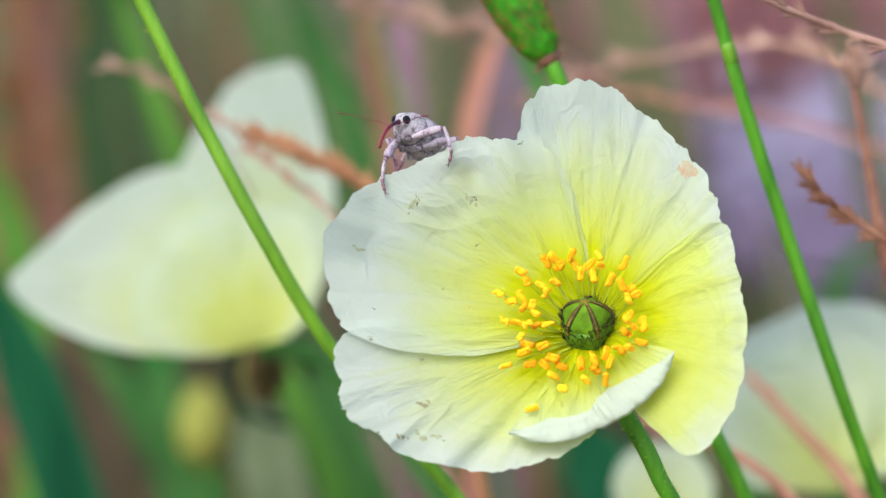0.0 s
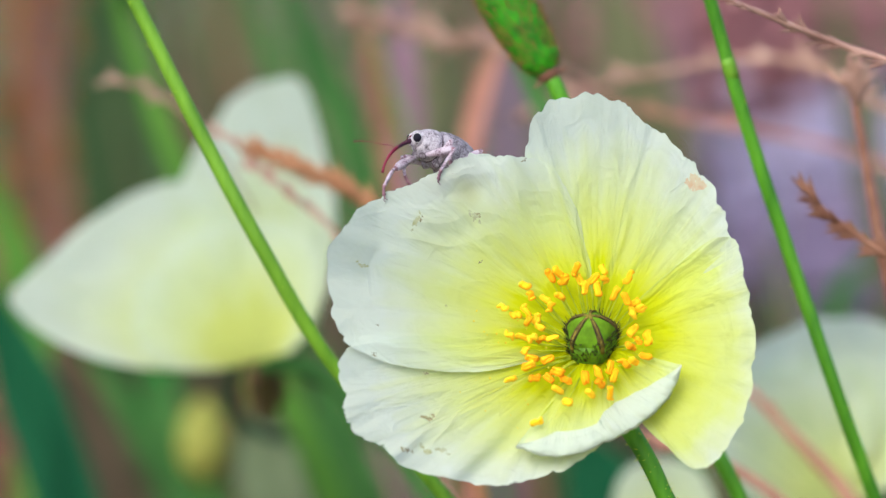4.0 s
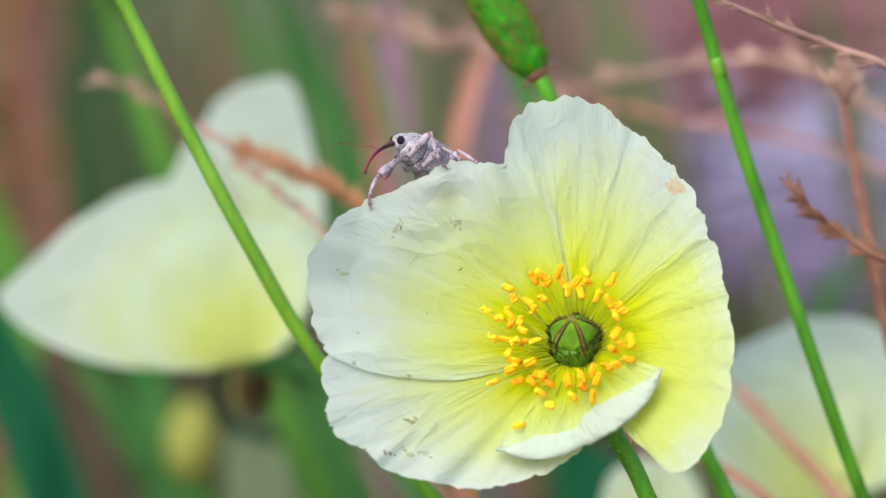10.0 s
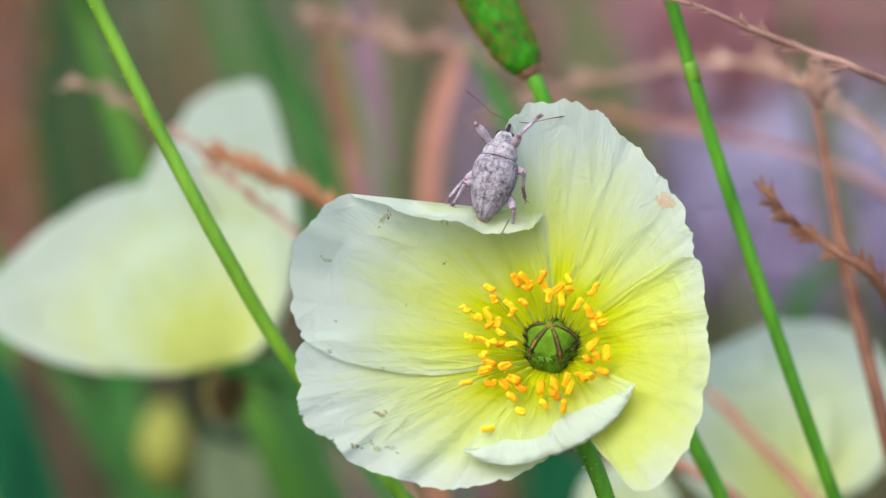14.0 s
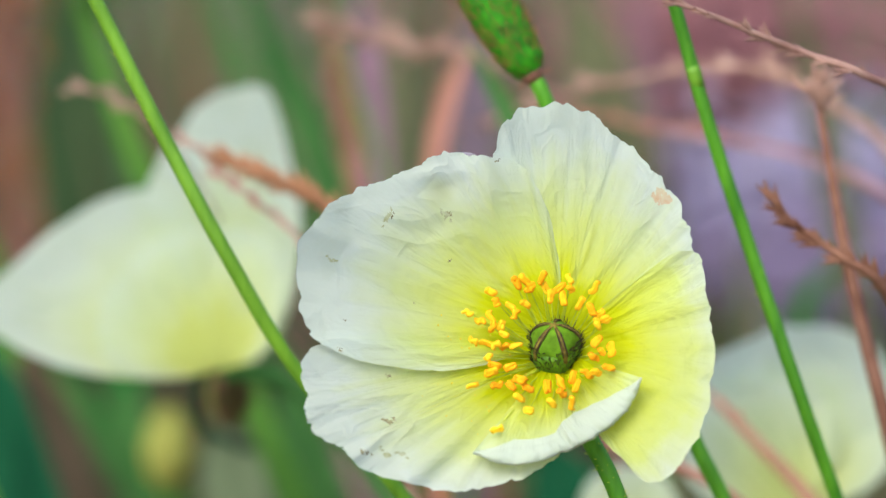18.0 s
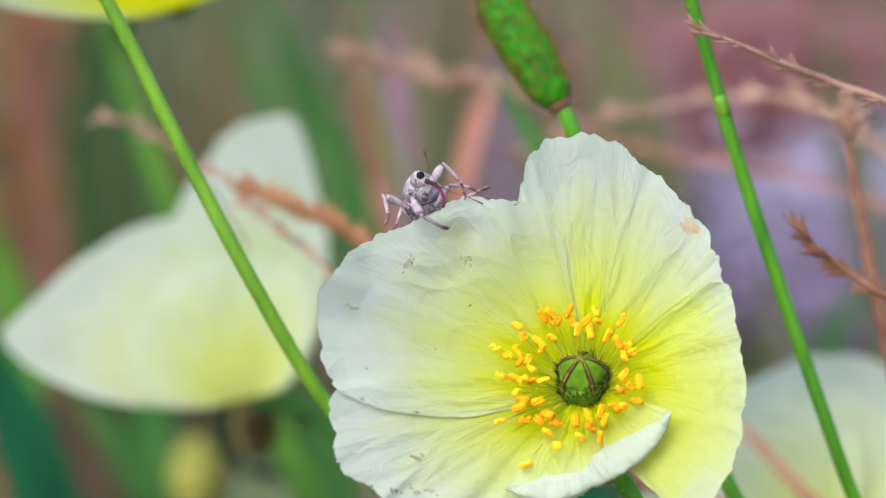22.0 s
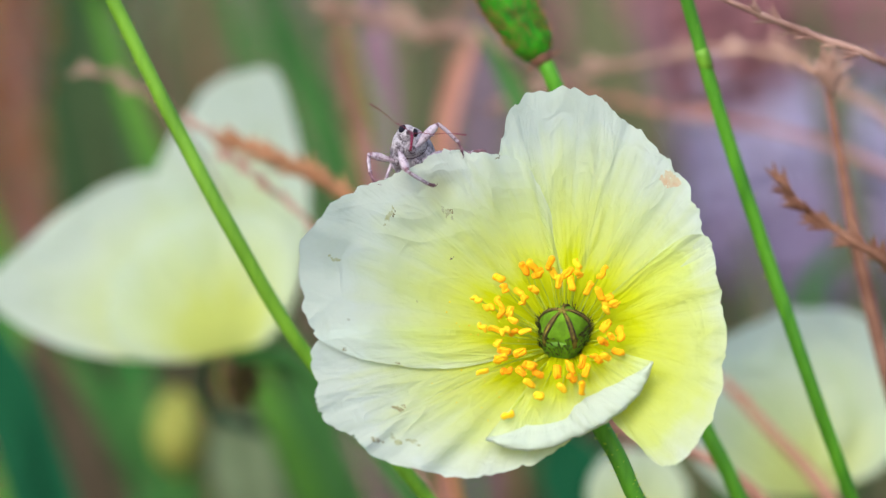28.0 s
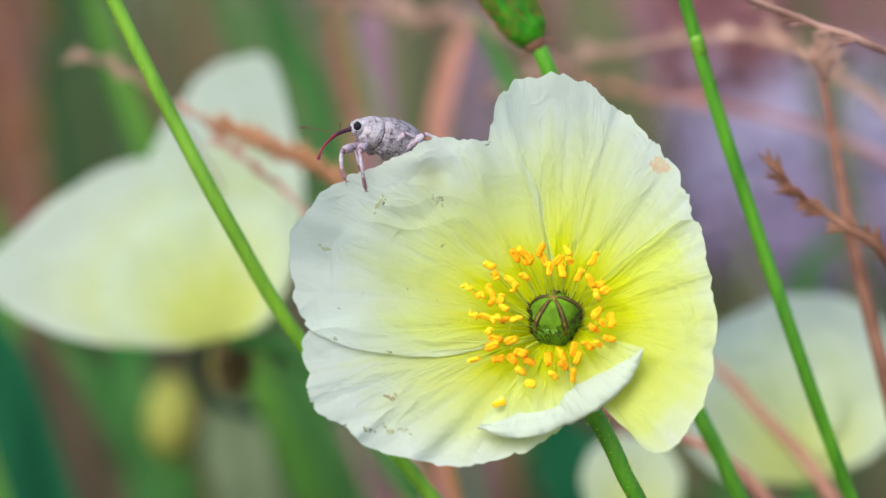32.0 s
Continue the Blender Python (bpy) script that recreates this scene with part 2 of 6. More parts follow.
MAT_TOE = plain("weevil_foot", (0.06, 0.015, 0.03), (0.25, 0.12, 0.16), 2500, 0.6)
MAT_TIP = plain("weevil_tail_scales", (0.22, 0.13, 0.07), (0.45, 0.31, 0.17), 3000, 0.7)


# ---- builders ----
def smooth(ob):
    for f in ob.data.polygons:
        f.use_smooth = True
    return ob


def part(name, bm, material, parent=None, label="", flat=False):
    me = bpy.data.meshes.new(name)
    bm.to_mesh(me)
    bm.free()
    me.materials.append(material)
    ob = new(name, me)
    ob.parent = parent
    if not flat:
        smooth(ob)
    if label:
        ob["label"] = label
    return ob


def thing(name, label, category, place=None, group="", kind=""):
    ob = new(name)
    ob.empty_display_size = 0.005
    if place is not None:
        ob.matrix_world = place
    return tagged(ob, label, category, group, kind)


def curve(points, n):
    """n + 1 points along a smooth line through the given ones (Catmull-Rom)."""
    p = [Vector(q) for q in points]
    if len(p) == 2:
        return [p[0].lerp(p[1], i / n) for i in range(n + 1)]
    p = [2 * p[0] - p[1]] + p + [2 * p[-1] - p[-2]]
    out = []
    for i in range(n + 1):
        s = i / n * (len(p) - 3)
        k = min(int(s), len(p) - 4)
        t = s - k
        a, b, c, d = p[k:k + 4]
        out.append(0.5 * (2 * b + (c - a) * t + (2 * a - 5 * b + 4 * c - d) * t * t + (3 * b - a - 3 * c + d) * t ** 3))
    return out


def tube(bm, path, radii, seg=8, flat=1.0, up=(0, 0, 1), caps=True, ridge=0.0):
    """A skin round the path; radii at each point (or one that they are spread from); flat: height over width."""
    path = [Vector(q) for q in path]
    n = len(path)
    if isinstance(radii, (int, float)):
        radii = [radii]
    rad = [float(np.interp(i / max(1, n - 1), np.linspace(0, 1, len(radii)), radii)) for i in range(n)]
    side = None
    rings = []
    for i, q in enumerate(path):
        d = (path[min(i + 1, n - 1)] - path[max(i - 1, 0)]).normalized()
        if side is None:
            ref = Vector(up) if abs(d.dot(Vector(up).normalized())) < 0.95 else Vector((1, 0.2, 0))
            side = d.cross(ref).normalized()
        else:
            side = (side - d * side.dot(d)).normalized()
        top = side.cross(d)
        ring = []
        for j in range(seg):
            a = 2 * math.pi * j / seg
            r = rad[i] * (1 + ridge * (j % 2))
            ring.append(bm.verts.new(q + side * (r * math.cos(a)) + top * (r * flat * math.sin(a))))
        rings.append(ring)
    for a, b in zip(rings, rings[1:]):
        for j in range(seg):
            bm.faces.new((a[j], a[(j + 1) % seg], b[(j + 1) % seg], b[j]))
    if caps:
        bm.faces.new(rings[0][::-1])
        bm.faces.new(rings[-1])
    return bm


def ball(bm, centre, size, turn=None, u=12, v=8):
    """An ellipsoid, with poles on its z axis."""
    m = Matrix.Translation(centre) @ (turn.to_matrix().to_4x4() if turn else Matrix()) @ Matrix.Diagonal((*size, 1))
    rows = []
    for i in range(1, v):
        th = math.pi * i / v
        rows.append([bm.verts.new(m @ Vector((math.sin(th) * math.cos(2 * math.pi * j / u), math.sin(th) * math.sin(2 * math.pi * j / u), math.cos(th)))) for j in range(u)])
    top, low = bm.verts.new(m @ Vector((0, 0, 1))), bm.verts.new(m @ Vector((0, 0, -1)))
    for j in range(u):
        k = (j + 1) % u
        bm.faces.new((top, rows[0][j], rows[0][k]))
        bm.faces.new((low, rows[-1][k], rows[-1][j]))
        for a, b in zip(rows, rows[1:]):
            bm.faces.new((a[j], b[j], b[k], a[k]))
    return bm


def loft(bm, rings, seg=20):
    """Rings across the x axis: (x, half width, height above, depth below, z of the middle)."""
    rows = []
    for x, w, h, d, z in rings:
        row = []
        for j in range(seg):
            a = 2 * math.pi * j / seg
            c, s = math.cos(a), math.sin(a)
            row.append(bm.verts.new((x, w * math.copysign(abs(c) ** 0.9, c), z + (h if s > 0 else d) * s)))
        rows.append(row)
    for a, b in zip(rows, rows[1:]):
        for j in range(seg):
            bm.faces.new((a[j], b[j], b[(j + 1) % seg], a[(j + 1) % seg]))
    bm.faces.new(rows[0])
    bm.faces.new(rows[-1][::-1])
    bmesh.ops.recalc_face_normals(bm, faces=bm.faces)
    return bm


def grounded(points, sway=0.5):
    """The line carried on down to the soil in widening steps."""
    p = [Vector(q) for q in points]
    d = p[-1] - p[-2]
    slope = Vector((d.x, d.y, 0)) / max(1e-4, abs(d.z)) * p[-1].z
    slope.y = max(-0.01, min(0.01, slope.y))
    return p + [p[-1] + slope * (f - (1 - sway) * f * f) - Vector((0, 0, (p[-1].z + 0.004) * f)) for f in (0.12, 0.32, 0.6, 1.0)]


# ---- the ground ----
def ground():
    bm = bmesh.new()
    xs = [-400, -60, -12, -4, -2, -1, -0.5, 0, 0.5, 1, 2, 4, 12, 60, 400]
    ys = [-400, -60, -8, -2, -1, -0.5, 0, 0.5, 1, 1.5, 2, 3, 5, 8, 14, 30, 80, 400]
    g = [[bm.verts.new((x, y, 0.012 * noise.noise((x, y, 0)) - 0.004 if abs(x) < 5 and abs(y) < 9 else 0)) for x in xs] for y in ys]
    for a, b in zip(g, g[1:]):
        for i in range(len(xs) - 1):
            bm.faces.new((a[i], a[i + 1], b[i + 1], b[i]))
    return tagged(part("ground", bm, MAT_SOIL), "brown garden soil under the flower bed", "ground", kind="structure")


ground()

# ---- the pale poppy in focus ----
MM = 0.001
CORE = (0.0171, 0.0, -0.0113)  # the foot of its pistil, in the flower's frame


def bowl(dx, dz):
    """Depth of the open bowl behind its foot, in millimetres: it leans back at the top and its rim comes forward."""
    return 0.35 * dz - 0.10 * dx - 0.010 * (dx * dx + dz * dz)


def on_bowl(dx, dz, lift=0.0, core=CORE, shape=bowl):
    y = shape(dx, dz) - lift
    k = 1 + y / 350
    return Vector(((core[0] + dx * MM) * k, core[1] + y * MM, (core[2] + dz * MM) * k))


def petal_mesh(rim, lift, seed, fold=None, nu=72, nv=30, crinkle=0.5, core=CORE, shape=bowl, size=26, jag=1.0, dents=(), ridges=(), ref=72):
    """rim: (degrees round the foot, millimetres out). fold: the same for a margin that rolls back over the petal.
    ridges: (degrees, height, width in degrees, where it begins)."""
    bm = bmesh.new()
    uv = bm.loops.layers.uv.new("petal")
    a = np.array([p[0] for p in rim], float)
    rr = np.array([p[1] for p in rim], float)
    ks = np.linspace(0, 1, len(a))
    angle = np.interp(np.linspace(0, 1, nu + 1), ks, a)
    out = np.interp(np.linspace(0, 1, nu + 1), ks, rr)
    for _ in range(3):  # ease the corners
        angle[1:-1] = (angle[:-2] + 2 * angle[1:-1] + angle[2:]) / 4
        out[1:-1] = (out[:-2] + 2 * out[1:-1] + out[2:]) / 4
    grid, tex = [], {}
    for i in range(nu + 1):
        th = radians(angle[i])
        n = i * ref / nu
        edge = out[i] + (0.6 * noise.noise((n * 0.22, seed, 0)) + 0.5 * noise.noise((n * 0.5, seed, 7)) + 0.32 * noise.noise((n * 1.1, seed, 3)) + 0.14 * noise.noise((n * 2.3, seed, 5))) * min(1, out[i] / 15) * jag
        col = []
        for j in range(nv + 1):
            v = j / nv
            r = edge * v
            dx, dz = r * math.cos(th), r * math.sin(th)
            wave = noise.noise((angle[i] * 0.11, r * 0.035, seed)) * 1.1 + noise.noise((angle[i] * 0.3, r * 0.05, seed + 4)) * 0.5
            wave += 0.7 * noise.noise((dx * 0.16, dz * 0.16, seed + 9)) + 1.2 * noise.noise((angle[i] * 0.045, r * 0.05, seed + 2))
            wave += 1.0 * v ** 4 * noise.noise((angle[i] * 0.16, 0, seed + 5))
            for ex, ez, high, wide, way in dents:
                c, s = math.cos(radians(way)), math.sin(radians(way))
                p, o = (dx - ex) * c + (dz - ez) * s, (dz - ez) * c - (dx - ex) * s
                wave += high / crinkle * math.exp(-(p / (3 * wide)) ** 2 - (o / wide) ** 2)
            for at_angle, high, wide, begin in ridges:
                wave += 0.6 * high / crinkle * math.exp(-((angle[i] - at_angle + 3 * noise.noise((v * 3, at_angle, 0))) / wide) ** 2) * max(0.0, min(1.0, (v - begin) / 0.25))
            q = on_bowl(dx, dz, lift * v ** 0.7 + crinkle * wave * v ** 1.6, core, shape)
            w = bm.verts.new(q)
            tex[w] = (i / nu * abs(a[-1] - a[0]) / 90, 0.55 * v + 0.45 * r / size)
            col.append(w)
        if fold:
            fa, fr = fold
            k = i / nu
            f_ang, f_r = radians(float(np.interp(k, np.linspace(0, 1, len(fa)), fa))), float(np.interp(k, np.linspace(0, 1, len(fr)), fr))
            tip = on_bowl(f_r * math.cos(f_ang), f_r * math.sin(f_ang), lift + 0.1 + 0.25 * noise.noise((k * 7, seed, 1)))
            for j in range(1, 11):
                s = j / 10
                q = col[nv].co.lerp(tip, s) + Vector((0, -0.5 * math.sin(math.pi * min(1, s * 1.3)) ** 0.8 + 0.2 * noise.noise((k * 9, s * 1.2, seed)), 0)) * MM
                w = bm.verts.new(q)
                tex[w] = (k, 1.1 + 0.12 * s)
                col.append(w)
        grid.append(col)
    for c, d in zip(grid, grid[1:]):
        for j in range(len(c) - 1):
            f = bm.faces.new((c[j], d[j], d[j + 1], c[j + 1]))
            for loop in f.loops:
                loop[uv].uv = tex[loop.vert]
    bm.normal_update()
    return bm


def petal(name, rim, lift, parent, seed, fold=None, material=None, label="", **more):
    return part(name, petal_mesh(rim, lift, seed, fold, **more), material or MAT_PETAL, parent, label)


def hug(bm, under, nu, nv, side, reach, proud):
    """Lays one side of a petal down on the petal under it. side: 0 the first, 1 the last; reach: the share that bends."""
    tree = BVHTree.FromPolygons([v.co for v in under.data.vertices], [tuple(f.vertices) for f in under.data.polygons])
    bm.verts.ensure_lookup_table()
    for i in range(nu + 1):
        k = (1 - i / nu if side else i / nu) / reach
        if k < 1:
            weight = 0.5 + 0.5 * math.cos(math.pi * k)
            for v in bm.verts[i * (nv + 1):(i + 1) * (nv + 1)]:
                hit = tree.ray_cast(Vector((v.co.x, -0.05, v.co.z)), Vector((0, 1, 0)))[0]
                if hit:
                    v.co.y += (hit.y - proud * MM - v.co.y) * weight
    bm.normal_update()
    return bm


poppy = thing("poppy", "open pale yellow poppy with white crinkled margins and orange stamens", "flower", TILT)
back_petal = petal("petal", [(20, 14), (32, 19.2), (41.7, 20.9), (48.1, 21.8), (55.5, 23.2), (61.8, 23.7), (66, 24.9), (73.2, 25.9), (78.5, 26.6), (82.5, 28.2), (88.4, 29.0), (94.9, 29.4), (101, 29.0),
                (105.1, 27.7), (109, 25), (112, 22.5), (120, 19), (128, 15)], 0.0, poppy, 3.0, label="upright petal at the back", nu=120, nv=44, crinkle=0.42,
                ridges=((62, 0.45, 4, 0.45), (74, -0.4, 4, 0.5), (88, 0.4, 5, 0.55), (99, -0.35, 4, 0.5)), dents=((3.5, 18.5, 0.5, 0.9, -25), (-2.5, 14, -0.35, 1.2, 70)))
low_petal = petal("petal", [(178, 24), (182, 29.9), (189.3, 30.5), (193.3, 30.0), (196.2, 30.7), (199.3, 30.6), (204.4, 29.2), (206.4, 27.6), (208, 27.8), (213.2, 26.9), (223.3, 23.7),
                (237.9, 19.8), (247.9, 17.4), (260.1, 14.8), (273.7, 12.3), (279, 9.5)], 0.7, poppy, 11.0, crinkle=0.7, nu=120, nv=44,
                ridges=((191, -0.45, 2.5, 0.35), (197, 0.7, 3, 0.3), (204, -0.5, 2.6, 0.3), (209, 0.75, 2.6, 0.3), (216, -0.6, 3, 0.3), (222, 0.7, 3, 0.35), (230, -0.6, 4, 0.35), (238, 0.6, 4, 0.4)))
side_petal = part("petal", hug(petal_mesh([(-66, 6.6), (-61.1, 11.3), (-56.6, 14.7), (-55.4, 17.6), (-52.6, 19.4), (-44.5, 19.8), (-33.5, 19.7), (-21.2, 19.1), (-6.9, 18.6), (5.4, 18.8), (16.2, 18.4), (24, 19.1),
                (32, 20), (38, 20.4), (42, 18.5), (44, 14), (45, 10), (46, 6.5)], 0.4, 17.0, jag=0.6, nu=120, nv=44, crinkle=0.5,
                ridges=((-40, 0.5, 5, 0.4), (-24, -0.5, 6, 0.4), (-4, 0.5, 6, 0.45), (14, -0.5, 6, 0.4), (28, 0.35, 5, 0.5))), back_petal, 120, 44, 1, 0.25, 0.10), MAT_PETAL_DEEP, poppy)
broad = petal_mesh([(93, 8), (95.7, 13), (100, 17.5), (104.5, 21.2), (116.5, 24), (122, 25.6), (126.9, 26.6), (133.8, 27), (142, 28.7), (149.2, 31), (154.5, 32.5),
                    (163.7, 33.1), (174, 31.5), (181.5, 29.6), (186, 26.1), (191, 20.4), (196.5, 14.6), (200, 9.6)], 1.3, 23.0, nu=150, nv=56, crinkle=0.55, ref=96,
                   ridges=((112, 0.35, 4, 0.5), (124, -0.4, 4, 0.45), (137, 0.45, 4, 0.4), (146, -0.4, 3, 0.45), (156, 0.45, 4, 0.4), (166, -0.4, 4, 0.4), (178, 0.35, 5, 0.4)),
                   dents=((-15.0, 17.4, -0.35, 1.0, 15), (-16.0, 19.3, 0.3, 0.9, 15), (-21, 6, 0.7, 1.1, 150), (-18, 2.5, -0.6, 1.2, 155), (-24, -1, 0.6, 1.2, 165)))
broad = hug(hug(broad, back_petal, 150, 56, 0, 0.24, 0.08), low_petal, 150, 56, 1, 0.12, 0.30)
# its top rim bends over along this line when the weevil climbs on it
HINGE = (on_bowl(-25.3, 16.3, 1.3), on_bowl(-7.0, 15.8, 1.3))


def split_petal(bm, parent):
    along = (HINGE[1] - HINGE[0]).normalized()
    over = along.cross(Vector((0, 1, 0))).normalized() * -1
    over = over if over.z > 0 else -over
    bmesh.ops.bisect_plane(bm, geom=list(bm.verts) + list(bm.edges) + list(bm.faces), plane_co=HINGE[0], plane_no=over)
    cut = sorted(((v.co - HINGE[0]).dot(along), v.co.y) for v in bm.verts if abs((v.co - HINGE[0]).dot(over)) < 1e-7)
    ss, ys = [c[0] for c in cut], [c[1] for c in cut]
    for v in bm.verts:  # straighten the crease
        h, s = (v.co - HINGE[0]).dot(over), (v.co - HINGE[0]).dot(along)
        v.co.y += (HINGE[0].y + along.y * s - float(np.interp(s, ss, ys))) * (0.5 + 0.5 * math.cos(math.pi * min(1.0, abs(h) / (10 * MM))))
    bm.normal_update()
    made = []
    for keep in (False, True):
        b = bm.copy()
        gone = [f for f in b.faces if ((f.calc_center_median() - HINGE[0]).dot(over) > 0) != keep]
        bmesh.ops.delete(b, geom=gone, context="FACES")
        normals = [tuple(v.normal) for v in b.verts]
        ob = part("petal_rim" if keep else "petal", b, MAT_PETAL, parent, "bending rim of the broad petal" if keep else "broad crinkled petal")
        ob.data.normals_split_custom_set_from_vertices(normals)
        made.append(ob)
    bm.free()
    return made


broad_petal, bent_rim = split_petal(broad, poppy)
front_petal = petal("petal", [(232.5, 15.7), (249.2, 14.7), (274.4, 12.1), (285.9, 11.5), (297.6, 11.1), (313.4, 10.9), (329.8, 10.8), (344.7, 10.5)], 3.0, poppy, 31.0,
      fold=((232.3, 245.9, 270.4, 276.5, 287.6, 306.8, 327, 345), (15.4, 11.6, 9.7, 8.3, 7.5, 7.5, 8.5, 10.4)), label="front petal with its margin rolled back", jag=0.3, nu=90)


def pistil():
    axis = Vector((-0.10, -0.63, 0.77)).normalized()
    foot = Vector(CORE) + Vector((0.1, 1.2, -2.4)) * MM
    side = axis.cross(Vector((0, 0, 1))).normalized()
    up = side.cross(axis)
    turn = 0.42  # the star's rays, round the axis

    def at(s, w, r):
        return foot + axis * (s * MM) + (side * math.cos(w) + up * math.sin(w)) * r * MM

    def skin(prof, seg=40, lobes=0.05):
        bm = bmesh.new()
        rows = [[bm.verts.new(at(s, 2 * math.pi * j / seg, r * (1 + lobes * math.cos(5 * (2 * math.pi * j / seg - turn))) * (1 + 0.02 * noise.noise((j, s * 3, 1))))) for j in range(seg)] for s, r in prof]
        for a, b in zip(rows, rows[1:]):
            for j in range(seg):
                bm.faces.new((a[j], a[(j + 1) % seg], b[(j + 1) % seg], b[j]))
        bm.faces.new(rows[-1])
        bm.normal_update()
        bmesh.ops.recalc_face_normals(bm, faces=bm.faces)
        return bm

    prof = [(0, 1.0), (0.4, 1.7), (1.2, 2.35), (2.4, 2.8), (3.6, 2.98), (4.5, 2.9)]
    dome = [(4.3, 2.9), (4.8, 2.86), (5.4, 2.62), (6.0, 2.18), (6.6, 1.5), (7.0, 0.8), (7.15, 0.1)]
    body = part("pistil", skin(prof), MAT_PISTIL, poppy, "bristly green seed vessel")
    part("cap", skin(dome, lobes=0.08), MAT_CAP, body)
    for k in range(5):  # a tan ray with two dark raised borders
        w = 2 * math.pi * k / 5 + turn
        rng = random.Random(k)
        line = [(7.25, 0.0), (7.17, 0.6), (6.74, 1.4), (6.08, 2.25), (5.2, 2.9), (4.5, 3.08), (3.9 - 0.9 * rng.random(), 3.1)]
        ray = bmesh.new()
        tube(ray, curve([at(s, w, r) for s, r in line], 12), [0.14 * MM, 0.25 * MM, 0.34 * MM, 0.36 * MM, 0.26 * MM], 8, 0.4, up=axis)
        ob = part("stigma_ray", ray, MAT_RAY, body)
        for e in (1, -1):
            lip = bmesh.new()
            pts = [at(s + 0.06, w + e * (0.10 + 0.02 * rng.random()) / (0.35 + r / 3.0) * min(1, r / 0.8), r) for s, r in line[1:-1]]
            tube(lip, curve(pts, 10), [0.07 * MM, 0.13 * MM, 0.16 * MM, 0.12 * MM], 6)
            part("border", lip, MAT_STAR, ob)
    hairs = bmesh.new()
    rng = random.Random(5)
    for _ in range(520):
        s, w = rng.uniform(0.6, 5.2), rng.uniform(0, 2 * math.pi)
        r = float(np.interp(s, [p[0] for p in prof], [p[1] for p in prof])) * (1 + 0.05 * math.cos(5 * (w - turn)))
        a = at(s, w, r)
        d = side * math.cos(w) + up * math.sin(w)
        tube(hairs, [a - d * 0.1 * MM, a + (d * rng.uniform(0.25, 0.6) + axis * rng.uniform(0.4, 1.1)) * MM], [0.075 * MM, 0.02 * MM], 4, caps=False)
    part("bristles", hairs, MAT_BRISTLE, body, "dark bristles")["kind"] = "stuff"


pistil()


# where the anthers crowd, in millimetres across and up from the pistil's foot
ANTHERS_UP = ((-8.1, 6.7), (-7.3, 5.6), (-5.7, 5.1), (-5.1, 7.9), (-4.2, 8.3), (-3.5, 7.4), (-3.9, 5.4), (-2.0, 8.7), (-1.6, 7.5), (-0.9, 6.5), (1.1, 8.6), (0.1, 7.5), (1.3, 7.4), (0.5, 6.3), (4.2, 7.8), (2.6, 5.8), (3.9, 5.1))
ANTHERS_LEFT = ((-10.6, 4.2), (-9.1, 3.2), (-8.0, 3.7), (-7.7, 2.5), (-6.6, 2.8), (-6.3, 1.8), (-9.9, 0.8), (-8.4, 0.7), (-7.3, 0.5), (-6.2, 0.3), (-4.9, 0.4), (-5.0, 4.1), (-8.0, -1.0), (-7.4, -1.9), (-5.5, -2.1), (-7.8, -2.9), (-9.9, -4.4), (-7.0, -4.2))
ANTHERS_LOW = ((-5.1, -4.4), (-4.3, -3.5), (-3.3, -4.4), (-4.3, -5.6), (-3.1, -7.1), (-6.8, -9.5), (-0.9, -4.3), (0.5, -3.5), (0.8, -4.8), (1.9, -2.9), (2.5, -4.1), (-0.4, -6.1), (1.9, -6.2))
ANTHERS_RIGHT = ((5.0, 4.6), (4.7, 3.4), (5.6, 3.9), (4.7, 1.3), (4.4, -0.5), (6.4, 0.4), (6.3, -1.7), (3.6, -2.6), (4.7, -2.4), (5.3, 0.1))


